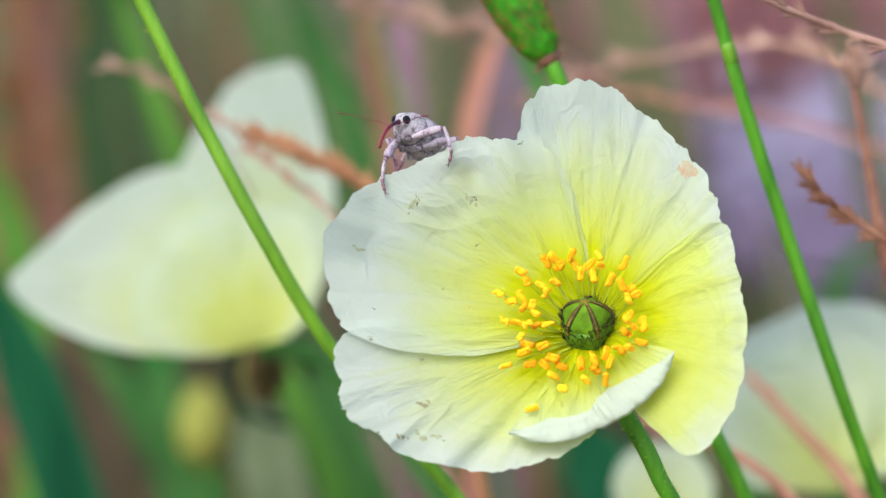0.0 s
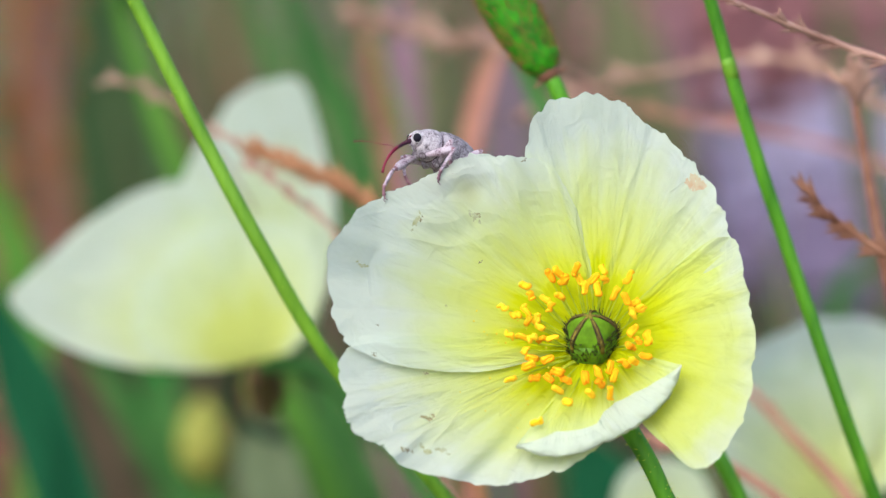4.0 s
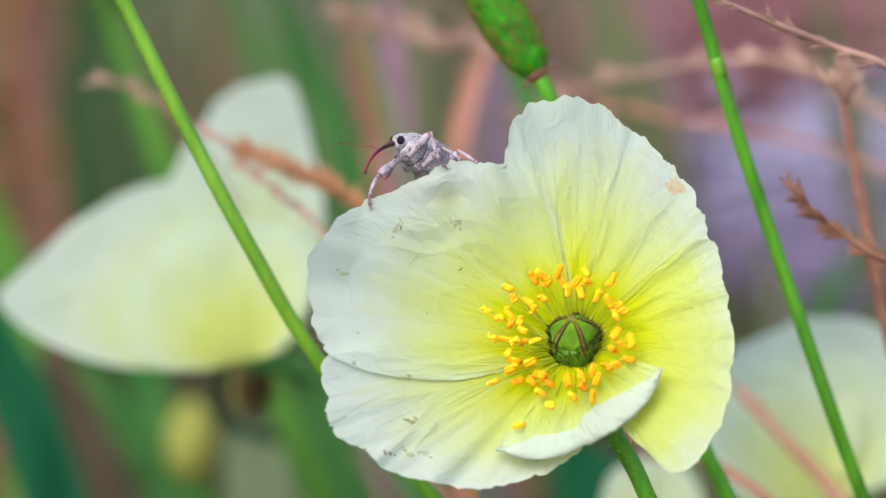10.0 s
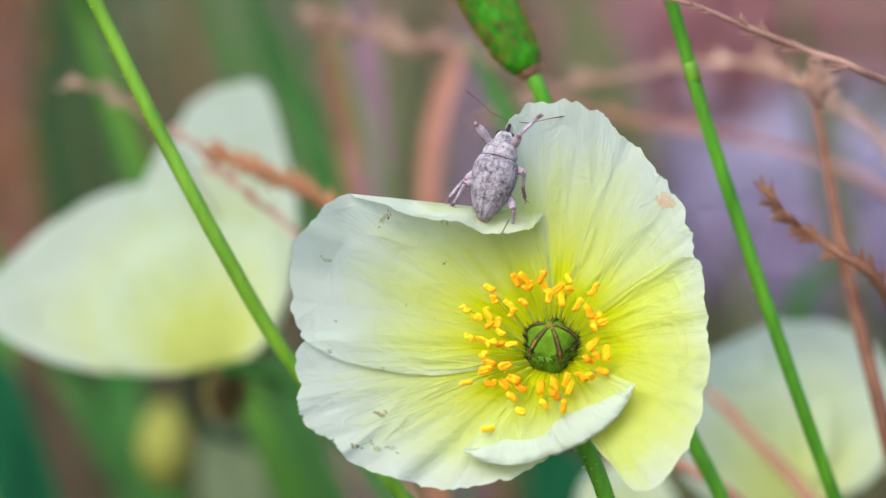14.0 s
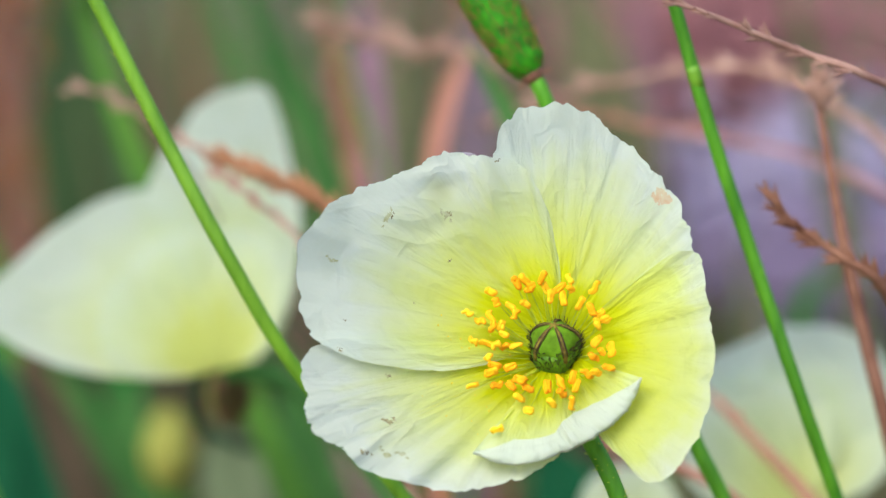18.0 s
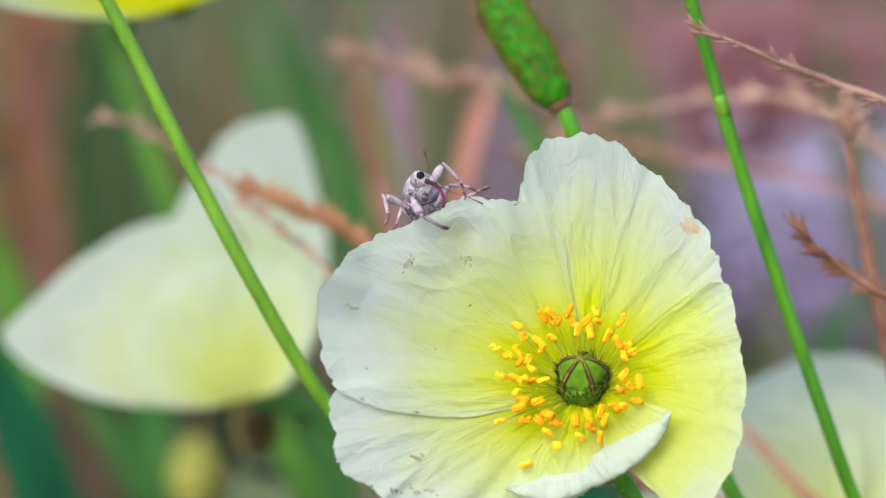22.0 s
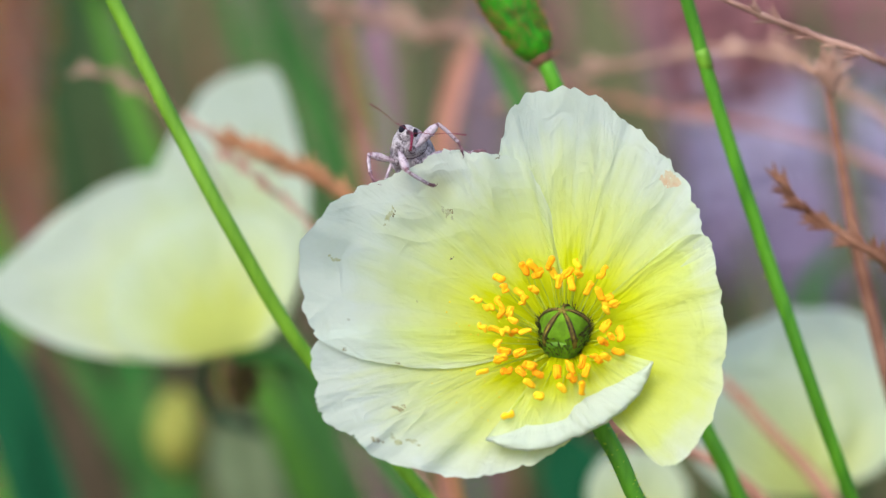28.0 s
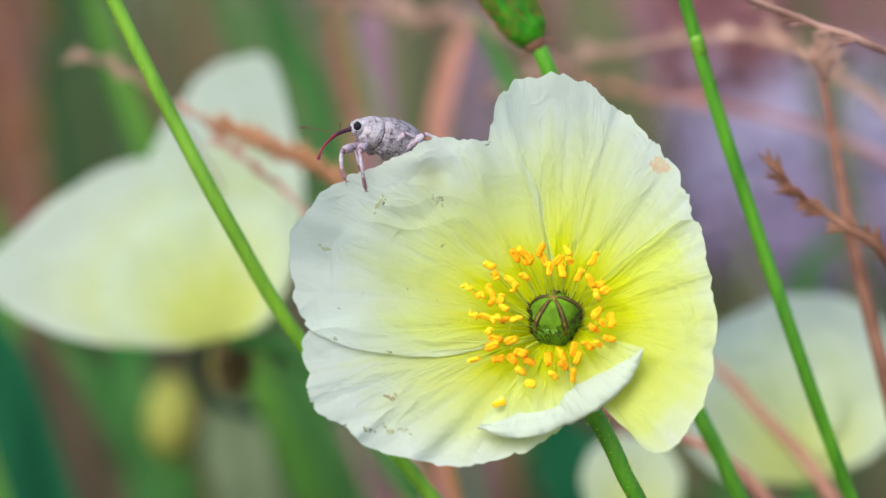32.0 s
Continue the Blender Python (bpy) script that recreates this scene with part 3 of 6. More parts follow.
def stamens():
    """Slender filaments from under the pistil, each with a plump dusty anther of two sacs."""
    rng = random.Random(12)
    for dx, dz in ANTHERS_UP + ANTHERS_LEFT + ANTHERS_LOW + ANTHERS_RIGHT:
        r = math.hypot(dx, dz)
        c, s = dx / r, dz / r
        tip = on_bowl(dx, dz, rng.uniform(3.2, 4.6))
        foot = on_bowl(1.9 * c, 1.9 * s - 0.8, 0.2)
        knee = foot.lerp(tip, 0.6) + Vector((rng.uniform(-0.4, 0.4), 0.8, rng.uniform(-0.5, 0.1))) * MM
        bm = bmesh.new()
        tube(bm, curve([foot, knee, tip], 9), [0.11 * MM, 0.085 * MM, 0.06 * MM], 6)
        stem = part("stamen", bm, MAT_FILAMENT, poppy)
        lean = rng.gauss(0, 0.75)
        d = Vector((c * math.cos(lean) - s * math.sin(lean), rng.uniform(-0.4, 0.4), s * math.cos(lean) + c * math.sin(lean))).normalized()
        half, wide = rng.uniform(0.55, 0.95) * MM, rng.uniform(0.30, 0.42) * MM
        split = d.cross(Vector((rng.uniform(-0.5, 0.5), 1, rng.uniform(-0.5, 0.5)))).normalized() * wide * rng.uniform(0.2, 0.5)
        bend = Vector((rng.uniform(-1, 1), rng.uniform(-1, 1), rng.uniform(-1, 1))) * 0.34 * MM
        bm = bmesh.new()
        for sac in (1, -1):
            line = [tip - d * half * rng.uniform(0.85, 1) + split * 0.4 * sac, tip - d * half * 0.4 + bend + split * sac, tip + d * half * 0.4 - bend * 0.4 + split * sac, tip + d * half * rng.uniform(0.8, 1.05) + bend * 0.5 + split * 0.5 * sac]
            tube(bm, curve(line, 9), [0.45 * wide, wide * rng.uniform(0.8, 1), wide * rng.uniform(0.7, 0.95), wide * rng.uniform(0.8, 1), 0.4 * wide], 9, rng.uniform(0.7, 0.95))
        bm.normal_update()
        for w in bm.verts:  # crumbling skin
            w.co += w.normal * MM * (0.16 * noise.noise(w.co * 1500) + 0.07 * noise.noise(w.co * 4200))
        part("anther", bm, MAT_ANTHER, stem)


stamens()


def petal_trees():
    """The open petals, each as a tree that a line of sight from the front can be met with."""
    return [BVHTree.FromPolygons([v.co for v in ob.data.vertices], [tuple(f.vertices) for f in ob.data.polygons]) for ob in (broad_petal, bent_rim, low_petal, back_petal)]


PETAL_TREES = petal_trees()


def on_petal(x, z, proud):
    hits = [h[0].y for h in (tree.ray_cast(Vector((x, -0.05, z)), Vector((0, 1, 0))) for tree in PETAL_TREES) if h[0]]
    return Vector((x, min(hits) - proud * MM, z)) if hits else None


def patch(bm, x, z, long, wide, way, seed, proud):
    """A thin ragged patch that lies on the petal, millimetres long and wide, turned by way degrees."""
    c, s = math.cos(radians(way)), math.sin(radians(way))
    rings = []
    for f in (0.0, 0.5, 1.0):
        ring = []
        for j in range(18):
            a = 2 * math.pi * j / 18
            r = f * (1 + 0.75 * noise.noise((math.cos(a) * 1.6, math.sin(a) * 1.6, seed)) + 0.35 * noise.noise((math.cos(a) * 4, math.sin(a) * 4, seed)))
            u, v = 0.5 * long * r * math.cos(a), 0.5 * wide * r * math.sin(a)
            q = on_petal(x + (u * c - v * s) * MM, z + (u * s + v * c) * MM, proud if f < 1 else 0.004)
            ring.append(bm.verts.new(q) if q else None)
        rings.append(ring)
    for a, b in zip(rings, rings[1:]):
        for j in range(18):
            quad = (a[j], a[(j + 1) % 18], b[(j + 1) % 18], b[j])
            if all(quad):
                bm.faces.new(quad)


def flecks():
    """Smears and specks of dirt on the petals: degrees and millimetres from the foot, long, wide, lie, dark."""
    rng = random.Random(8)
    marks = ((205.5, 21.3, 2.2, 0.7, -18, 1), (210, 25.6, 1.3, 0.6, -30, 1), (213, 23.6, 2.2, 0.9, -25, 0), (216, 22.0, 1.6, 0.7, -30, 0), (147, 16.3, 0.7, 0.3, 40, 1), (163, 29.0, 1.2, 0.6, -15, 0),
             (184.5, 26.3, 0.8, 0.5, -20, 1), (190.5, 20.0, 0.7, 0.4, 0, 1), (177, 25.8, 0.4, 0.3, 0, 1), (168, 18.0, 0.35, 0.25, 0, 1), (134.6, 20.4, 1.9, 0.75, -50, 0), (133.6, 20.0, 0.8, 0.4, -50, 1),
             (146.2, 25.4, 2.0, 0.6, 75, 0), (145.6, 24.9, 0.8, 0.35, 70, 1), (111.6, 22.6, 0.7, 0.4, 20, 1))
    for k, (w, r, long, wide, way, dark) in enumerate(marks):
        q = on_bowl(r * math.cos(radians(w)), r * math.sin(radians(w)), 1.3)
        bm = bmesh.new()
        c, s = math.cos(radians(way)), math.sin(radians(way))
        for _ in range(7 if dark else 9):
            u, v, size = rng.gauss(0, 0.26 * long), rng.gauss(0, 0.2 * wide), rng.uniform(0.18, 0.42)
            patch(bm, q.x + (u * c - v * s) * MM, q.z + (u * s + v * c) * MM, size * long, size * max(wide, 0.45 * long), way + rng.uniform(-50, 50), rng.random() * 90, 0.02)
        bearer = low_petal if w > 186 else (bent_rim if q.z > HINGE[0].z else broad_petal)
        part("fleck", bm, MAT_FLECK if dark else MAT_SMEAR, bearer, "brown speck of dirt" if dark else "faded olive smear of dirt")
    bm = bmesh.new()
    for _ in range(46):
        w, r = rng.uniform(150, 240), rng.uniform(7, 19) * rng.uniform(0.5, 1)
        ball(bm, on_bowl(r * math.cos(radians(w)), r * math.sin(radians(w)), 1.5), (rng.uniform(0.04, 0.13) * MM,) * 3, u=6, v=4)
    part("pollen", bm, MAT_POLLEN, poppy, "loose yellow pollen grains")["kind"] = "stuff"


flecks()


def stain():
    """A faded pinkish blotch on the margin of the back petal."""
    bm = bmesh.new()
    for w, r, long, wide, seed in ((57.5, 22.2, 2.4, 1.3, 1.0), (59.5, 21.6, 1.5, 0.8, 4.0), (55.8, 22.3, 1.2, 0.8, 8.0)):
        q = on_bowl(r * math.cos(radians(w)), r * math.sin(radians(w)))
        patch(bm, q.x, q.z, long, wide, -55, seed, 0.015)
    part("stain", bm, MAT_STAIN, back_petal, "faded pinkish blotch")


stain()


def hairs_along(path, radius, count, long, seed, spread=1.0):
    bm = bmesh.new()
    rng = random.Random(seed)
    for _ in range(count):
        k = rng.uniform(0, len(path) - 1.01)
        i = int(k)
        q = path[i].lerp(path[i + 1], k - i)
        t = (path[i + 1] - path[i]).normalized()
        d = Vector((rng.gauss(0, 1), rng.gauss(0, 1), rng.gauss(0, 1)))
        d = (d - t * d.dot(t)).normalized()
        tube(bm, [q + d * radius * 0.9, q + d * (radius + long * rng.uniform(0.5, 1)) - t * long * 0.3 * spread], [0.05 * MM, 0.015 * MM], 4, caps=False)
    return bm


def poppy_stem():
    down = [(0.0176, 0.0045, -0.0160), (0.0215, 0.0035, -0.0215), (0.0253, 0.0030, -0.0285), (0.0300, 0.0060, -0.0420), (0.0350, 0.0150, -0.0900), (0.040, 0.030, -0.190), (0.041, 0.05, -0.310)]
    path = curve(down, 60)
    bm = bmesh.new()
    tube(bm, path, [1.25 * MM, 1.05 * MM, 1.1 * MM, 1.2 * MM], 12)
    stem = part("stem", bm, MAT_STEM, poppy, "slim green hairy stalk")
    part("hairs", hairs_along(path[:30], 1.05 * MM, 160, 0.6 * MM, 3), MAT_FILAMENT, stem)["kind"] = "stuff"


poppy_stem()


# ---- the weevil on its rim ----
weevil = thing("weevil", "small grey-lilac weevil with a long curved red snout", "beetle")


def mm_points(points):
    return [Vector(p) * MM for p in points]


def weevil_body():
    bm = bmesh.new()
    rings = [(0.15, 2.0, 1.75, 1.7), (-0.1, 2.35, 2.05, 1.9), (-0.7, 2.62, 2.3, 2.1), (-1.6, 2.72, 2.45, 2.25), (-2.7, 2.68, 2.5, 2.3), (-3.9, 2.45, 2.4, 2.2),
             (-5.0, 2.08, 2.1, 1.95), (-6.0, 1.6, 1.65, 1.55), (-6.8, 1.05, 1.1, 1.1), (-7.3, 0.55, 0.6, 0.6), (-7.5, 0.15, 0.2, 0.2)]
    loft(bm, [(x * MM, w * MM, h * MM, d * MM, 0.0) for x, w, h, d in rings], 64)
    for v in bm.verts:  # furrows along the wing cases, and the seam between them
        if v.co.z > 0.2 * MM:
            k = v.co.y / (2.75 * MM)
            v.co *= 1 - 0.014 * (0.5 + 0.5 * math.cos(k * 28)) - (0.03 if abs(v.co.y) < 0.14 * MM else 0)
    elytra = part("wing_case", bm, MAT_ELYTRA, weevil, "pale mottled wing cases with fine furrows")
    tip = bmesh.new()
    ball(tip, Vector((-6.85, 0, -0.62)) * MM, (0.85 * MM, 0.95 * MM, 0.8 * MM))
    part("tail", tip, MAT_TIP, weevil, "ochre scaled tail end")
    bm = bmesh.new()
    rings = [(-0.05, 2.0, 1.8, 1.8), (0.25, 2.12, 1.98, 1.9), (0.7, 2.1, 2.02, 1.9), (1.2, 1.92, 1.9, 1.78), (1.7, 1.62, 1.66, 1.55), (2.1, 1.36, 1.4, 1.32), (2.3, 1.2, 1.25, 1.2), (2.35, 0.9, 0.9, 0.9)]
    rings = sorted(rings, key=lambda r: r[0])
    loft(bm, [(x * MM, w * MM, h * MM, d * MM, 0.0) for x, w, h, d in rings], 36)
    part("thorax", bm, MAT_SHELL, weevil)
    bm = bmesh.new()  # the dark furrow between chest and wing cases
    tube(bm, [Vector((0.08, 2.06 * math.cos(k * math.pi / 16), 1.87 * math.sin(k * math.pi / 16))) * MM for k in range(33)], [0.09 * MM], 6, caps=False)
    part("waist", bm, MAT_SNOUT_BASE, weevil, "dark furrow behind the chest")
    for side in (1, -1):  # the round hip sockets under the chest
        for x, y, z, r in ((1.42, 0.66, -1.52, 0.62), (-0.55, 1.1, -1.85, 0.66), (-2.7, 1.35, -1.95, 0.58)):
            bm = bmesh.new()
            ball(bm, Vector((x, y * side, z)) * MM, (r * MM, r * MM, r * 0.95 * MM))
            socket = part("hip", bm, MAT_ELYTRA, weevil, "round hip with a dark joint")
            bm = bmesh.new()
            out = Vector((0.5, 0.55 * side, -0.6)).normalized()
            c = Vector((x, y * side, z)) * MM + out * r * 0.72 * MM
            u1 = out.cross(Vector((0, 0, 1))).normalized()
            u2 = out.cross(u1)
            for rad, thin in ((r * 0.62, 0.045), (r * 0.2, 0.07)):
                loop = [c + (u1 * math.cos(k * math.pi / 8) + u2 * math.sin(k * math.pi / 8)) * rad * MM for k in range(17)]
                tube(bm, loop, [thin * MM], 5, caps=False)
            part("joint", bm, MAT_SNOUT_BASE, socket)


weevil_body()


def head():
    bm = bmesh.new()
    loft(bm, [(x * MM, w * MM, h * MM, d * MM, z * MM) for x, w, h, d, z in (
        (-0.5, 1.05, 1.1, 1.05, 0), (-0.1, 1.16, 1.2, 1.12, 0), (0.35, 1.08, 1.12, 1.05, 0), (0.75, 0.86, 0.92, 0.86, 0.0),
        (1.05, 0.60, 0.64, 0.62, -0.02), (1.25, 0.36, 0.38, 0.4, -0.05), (1.33, 0.2, 0.2, 0.2, -0.06))], 28)
    h = part("head", bm, MAT_SHELL, weevil, "round pale scaled head")
    snout = bmesh.new()
    line = curve(mm_points([(1.0, 0, 0.0), (2.0, 0, -0.2), (3.25, 0, -0.65), (4.35, 0, -1.38), (5.2, 0, -2.35), (5.7, 0, -3.4)]), 26)
    tube(snout, line[10:], [0.23 * MM, 0.19 * MM, 0.16 * MM, 0.155 * MM, 0.18 * MM], 10)
    part("snout", snout, MAT_ROSTRUM, h, "long thin curved dark red snout")
    base = bmesh.new()
    tube(base, line[:12], [0.40 * MM, 0.29 * MM, 0.25 * MM, 0.23 * MM, 0.215 * MM], 10)
    part("snout_base", base, MAT_SNOUT_BASE, h)
    for side in (1, -1):
        ring = bmesh.new()
        turn = Vector((0.6, side * 0.8, 0.2)).normalized().to_track_quat("Z", "Y")
        ball(ring, Vector((0.62, side * 0.66, 0.26)) * MM, (0.58 * MM, 0.64 * MM, 0.36 * MM), turn, 16, 10)
        part("eye_ring", ring, MAT_EYE_RING, h)
        eye = bmesh.new()
        ball(eye, Vector((0.70, side * 0.75, 0.28)) * MM, (0.51 * MM, 0.56 * MM, 0.40 * MM), turn, 16, 12)
        part("eye", eye, MAT_EYE, h, "glossy black oval eye")
        feeler = bmesh.new()
        a = line[11]
        elbow = a + Vector((0.2, side * 2.3, 0.6)) * MM
        club = elbow + Vector((1.7, side * 3.6, 0.7)) * MM
        tube(feeler, curve([a, a.lerp(elbow, 0.5) + Vector((0, 0, 0.15)) * MM, elbow], 8), [0.045 * MM, 0.04 * MM, 0.055 * MM], 6)
        beads = curve([elbow, elbow.lerp(club, 0.5) + Vector((0, 0, 0.15)) * MM, club], 8)
        for k, q in enumerate(beads):
            ball(feeler, q, ((0.052 if k < 6 else 0.10) * MM,) * 3, u=7, v=5)
        tube(feeler, beads, [0.035 * MM, 0.04 * MM, 0.045 * MM, 0.085 * MM], 6)
        part("antenna", feeler, MAT_ROSTRUM, h, "thin elbowed reddish antenna")
    return h


weevil_head = head()


def leg(hip, stance, f_long, t_long, thick):
    bm = bmesh.new()
    L = f_long
    tube(bm, [(x * L * MM, 0, z * MM) for x, z in ((0, 0), (0.15, 0), (0.35, 0), (0.6, 0.02), (0.8, 0.02), (0.93, 0), (1.0, 0))],
         [0.26 * thick * MM, 0.36 * thick * MM, 0.5 * thick * MM, 0.66 * thick * MM, 0.62 * thick * MM, 0.4 * thick * MM, 0.24 * thick * MM], 12)
    bmesh.ops.create_cone(bm, cap_ends=True, segments=5, radius1=0.16 * thick * MM, radius2=0.01 * MM, depth=0.5 * MM,
                          matrix=Matrix.Translation((0.7 * L * MM, 0, -0.6 * thick * MM)) @ pose(0, 0, 0, 180))
    for f in bm.faces:
        f.material_index = 1 if f.calc_center_median().x > 0.93 * L * MM else 0
    femur = part("leg", bm, MAT_LEG, weevil, "scaly leg with a thick toothed thigh")
    femur.data.materials.append(MAT_TOE)
    bm = bmesh.new()
    T = t_long
    tube(bm, curve(mm_points([(-0.1, 0, 0), (T * 0.35, 0, 0.10), (T * 0.75, 0, 0.05), (T, 0, 0)]), 8), [0.20 * MM, 0.30 * thick * MM, 0.25 * thick * MM, 0.22 * MM], 9)
    foot = bmesh.new()  # four soft joints and two claws
    toes = mm_points([(T - 0.1, 0, 0), (T + 0.35, 0, -0.12), (T + 0.75, 0, -0.3), (T + 1.1, 0, -0.55), (T + 1.4, 0, -0.72)])
    tube(foot, curve(toes, 16), [k * MM for k in (0.18, 0.2, 0.25, 0.18, 0.24, 0.27, 0.18, 0.25, 0.32, 0.2, 0.12, 0.1, 0.13)], 8, 0.7)
    for side in (1, -1):
        tube(foot, [toes[4], toes[4] + Vector((0.16, side * 0.2, -0.15)) * MM, toes[4] + Vector((0.2, side * 0.24, -0.42)) * MM], [0.07 * MM, 0.02 * MM], 5)
    tube(foot, mm_points([(T - 0.25, 0, 0), (T + 0.05, 0, 0)]), [0.2 * MM, 0.24 * MM], 8)
    foot_mesh = bpy.data.meshes.new("shin")
    foot.to_mesh(foot_mesh)
    foot.free()
    n = len(bm.faces)
    bm.from_mesh(foot_mesh)
    bm.faces.ensure_lookup_table()
    for f in bm.faces[n:]:
        f.material_index = 1
    tibia = part("shin", bm, MAT_LEG, femur, "thin shin with a dark hooked foot")
    tibia.data.materials.append(MAT_TOE)
    return femur, tibia, Vector(hip) * MM, Vector(stance) * MM, f_long * MM, (t_long + 1.15) * MM


weevil_legs = {
    "fore_l": leg((1.35, 0.8, -1.6), (3.2, 2.8, -3.0), 4.5, 3.3, 0.84),
    "fore_r": leg((1.35, -0.8, -1.6), (3.2, -2.8, -3.0), 4.5, 3.3, 0.84),
    "mid_l": leg((-0.55, 1.4, -1.9), (-0.6, 4.0, -3.0), 3.5, 2.7, 0.74),
    "mid_r": leg((-0.55, -1.4, -1.9), (-0.6, -4.0, -3.0), 3.5, 2.7, 0.74),
    "hind_l": leg((-2.7, 1.5, -1.9), (-4.4, 3.8, -3.0), 4.2, 3.2, 0.76),
    "hind_r": leg((-2.7, -1.5, -1.9), (-4.4, -3.8, -3.0), 4.2, 3.2, 0.76),
}


# ---- the other poppies of the bed ----
def far_poppy(place, petals, stem, label, shape, grow=1.0, skin=None):
    """A poppy turned away, in its own frame at its foot; petals: (rim round the foot, lift)."""
    t = thing("poppy", label, "flower", Matrix.Translation(place) @ pose(0, 0, 0, -12), group="blurred pale poppies behind")
    for n, (rim, lift) in enumerate(petals):
        petal("petal", [(w, r * grow) for w, r in rim], lift, t, 40.0 + 7 * n + len(label), material=skin or MAT_PETAL_FAR, nu=40, nv=18, crinkle=0.6, core=(0, 0, 0), shape=shape, size=30 * grow)
    inv = t.matrix_world.inverted()
    path = curve([inv @ Vector(q) for q in stem], 30)
    bm = bmesh.new()
    tube(bm, path, [1.9 * MM, 1.4 * MM, 1.4 * MM], 10)
    part("stem", bm, MAT_BLADE, t)
    return t


def cup(dx, dz):
    return -0.020 * (dx * dx + dz * dz) + 0.55 * dz


def open_cup(dx, dz):
    return -0.006 * (dx * dx + dz * dz) + 0.62 * dz


far_poppy((-0.0301, 0.1234, 0.2552), [
    ([(20, 5), (38, 8.9), (54, 14.0), (62, 18.3), (71, 23.3), (78, 28.2), (81, 32.2), (83, 32.8), (87, 32.7), (93, 31.6), (98, 30.2), (102, 27.8), (108, 25.8), (114, 22.9), (125, 17), (135, 11)], -3.0),
    ([(95, 13), (106, 20), (112, 22.7), (125, 24.1), (138, 25.6), (150, 26.7), (158, 28.5), (163, 30.2), (167, 30.2), (170, 27.8), (174, 24.0), (178, 20.0), (182.5, 14.8), (187, 8.4), (194, 4)], 0.0),
    ([(15, 4), (40, 8), (56, 14.5), (75, 16.5), (95, 16.5), (119, 17), (139, 16.6), (154, 16.2), (167, 15.2), (177, 13.2), (184, 10.0), (191, 5)], 3.2)],
    grounded([(-0.0302, 0.1253, 0.2547), (-0.0233, 0.1251, 0.2538), (-0.0161, 0.1262, 0.2492), (-0.0059, 0.1236, 0.2370), (0.0061, 0.1200, 0.2199)]), "pale poppy cup seen from the side", open_cup, 1.371, MAT_PETAL_CUP)
far_poppy((0.0637, 0.1184, 0.2319), [
    ([(20, 8), (40, 16), (60, 21), (78, 23), (95, 22.8), (110, 22), (122, 22), (132, 20), (145, 18), (160, 12)], 0.0),
    ([(60, 8), (80, 15), (100, 16), (125, 18), (145, 17.5), (160, 16), (175, 10)], 3.0)],
    grounded([(0.0639, 0.1203, 0.2313), (0.0649, 0.1184, 0.2223)]), "pale poppy low behind the others", cup, 1.37)
far_poppy((0.0370, 0.1261, 0.2198), [
    ([(30, 5), (55, 10), (75, 12), (95, 12.5), (115, 12), (135, 9), (150, 5)], 0.0)],
    grounded([(0.0371, 0.1280, 0.2192), (0.0381, 0.1264, 0.2119)]), "small pale poppy low in the bed", cup, 1.4)
far_poppy((-0.0385, 0.1066, 0.3208), [
    ([(100, 9), (125, 15), (150, 21), (165, 25.5), (174, 27), (180, 25.6), (184, 19), (189, 11), (196, 5)], 0.0),
    ([(20, 5), (60, 13), (90, 18), (120, 18), (150, 12)], -2.0)],
    grounded([(-0.0387, 0.1086, 0.3206), (-0.0443, 0.1268, 0.3194), (-0.0576, 0.2059, 0.3070), (-0.0636, 0.2536, 0.2907), (-0.0554, 0.2488, 0.2683), (-0.0456, 0.2443, 0.2470)]), "pale yellow poppy high in the bed", cup, 1.286, MAT_PETAL)



# ---- stalks, bud and grasses ----
def stalk(points, radius, material, label, category="stalk", hairs=0, seed=1, name="stalk"):
    pts = grounded(points)
    path = curve(pts, 70)
    bm = bmesh.new()
    tube(bm, path, [radius * MM * k for k in (0.9, 1, 1, 1.05, 1.1)], 12)
    t = thing(name, label, category)
    s = part("stem", bm, material, t)
    if hairs:
        part("hairs", hairs_along(path[:45], radius * MM, hairs, 0.6 * MM, seed), MAT_FILAMENT, s)["kind"] = "stuff"
    return t


stalk([(-0.0440, 0.0223, 0.3379), (-0.0382, 0.0220, 0.3268), (-0.0309, 0.0209, 0.3118), (-0.0230, 0.0197, 0.2966), (-0.0142, 0.0205, 0.2811), (-0.0010, 0.0211, 0.2647)], 0.96, MAT_STEM_YELLOW,
      "light green slanting poppy stalk", hairs=60, seed=4)
green_stalk = stalk([(0.0308, 0.0278, 0.3345), (0.0335, 0.0280, 0.3260), (0.0382, 0.0278, 0.3106), (0.0439, 0.0274, 0.2942), (0.0503, 0.0256, 0.2761), (0.0561, 0.0264, 0.2608), (0.0631, 0.0267, 0.2430), (0.0701, 0.0270, 0.2248)], 0.92, MAT_STEM,
      "green slanting poppy stalk", hairs=60, seed=6)

# pale ring added to imitate a straw's light blur across the stalk
pale_ring = bmesh.new()
tube(pale_ring, [Vector(q) for q in [(0.03572, 0.0279, 0.3187), (0.03597, 0.0279, 0.3179), (0.03630, 0.0279, 0.3168), (0.03655, 0.0279, 0.3160)]], [0.86 * MM, 0.95 * MM, 0.95 * MM, 0.86 * MM], 12)
part("pale_ring", pale_ring, MAT_STEM_YELLOW, green_stalk, "pale ring added for a blurred straw's overlap")


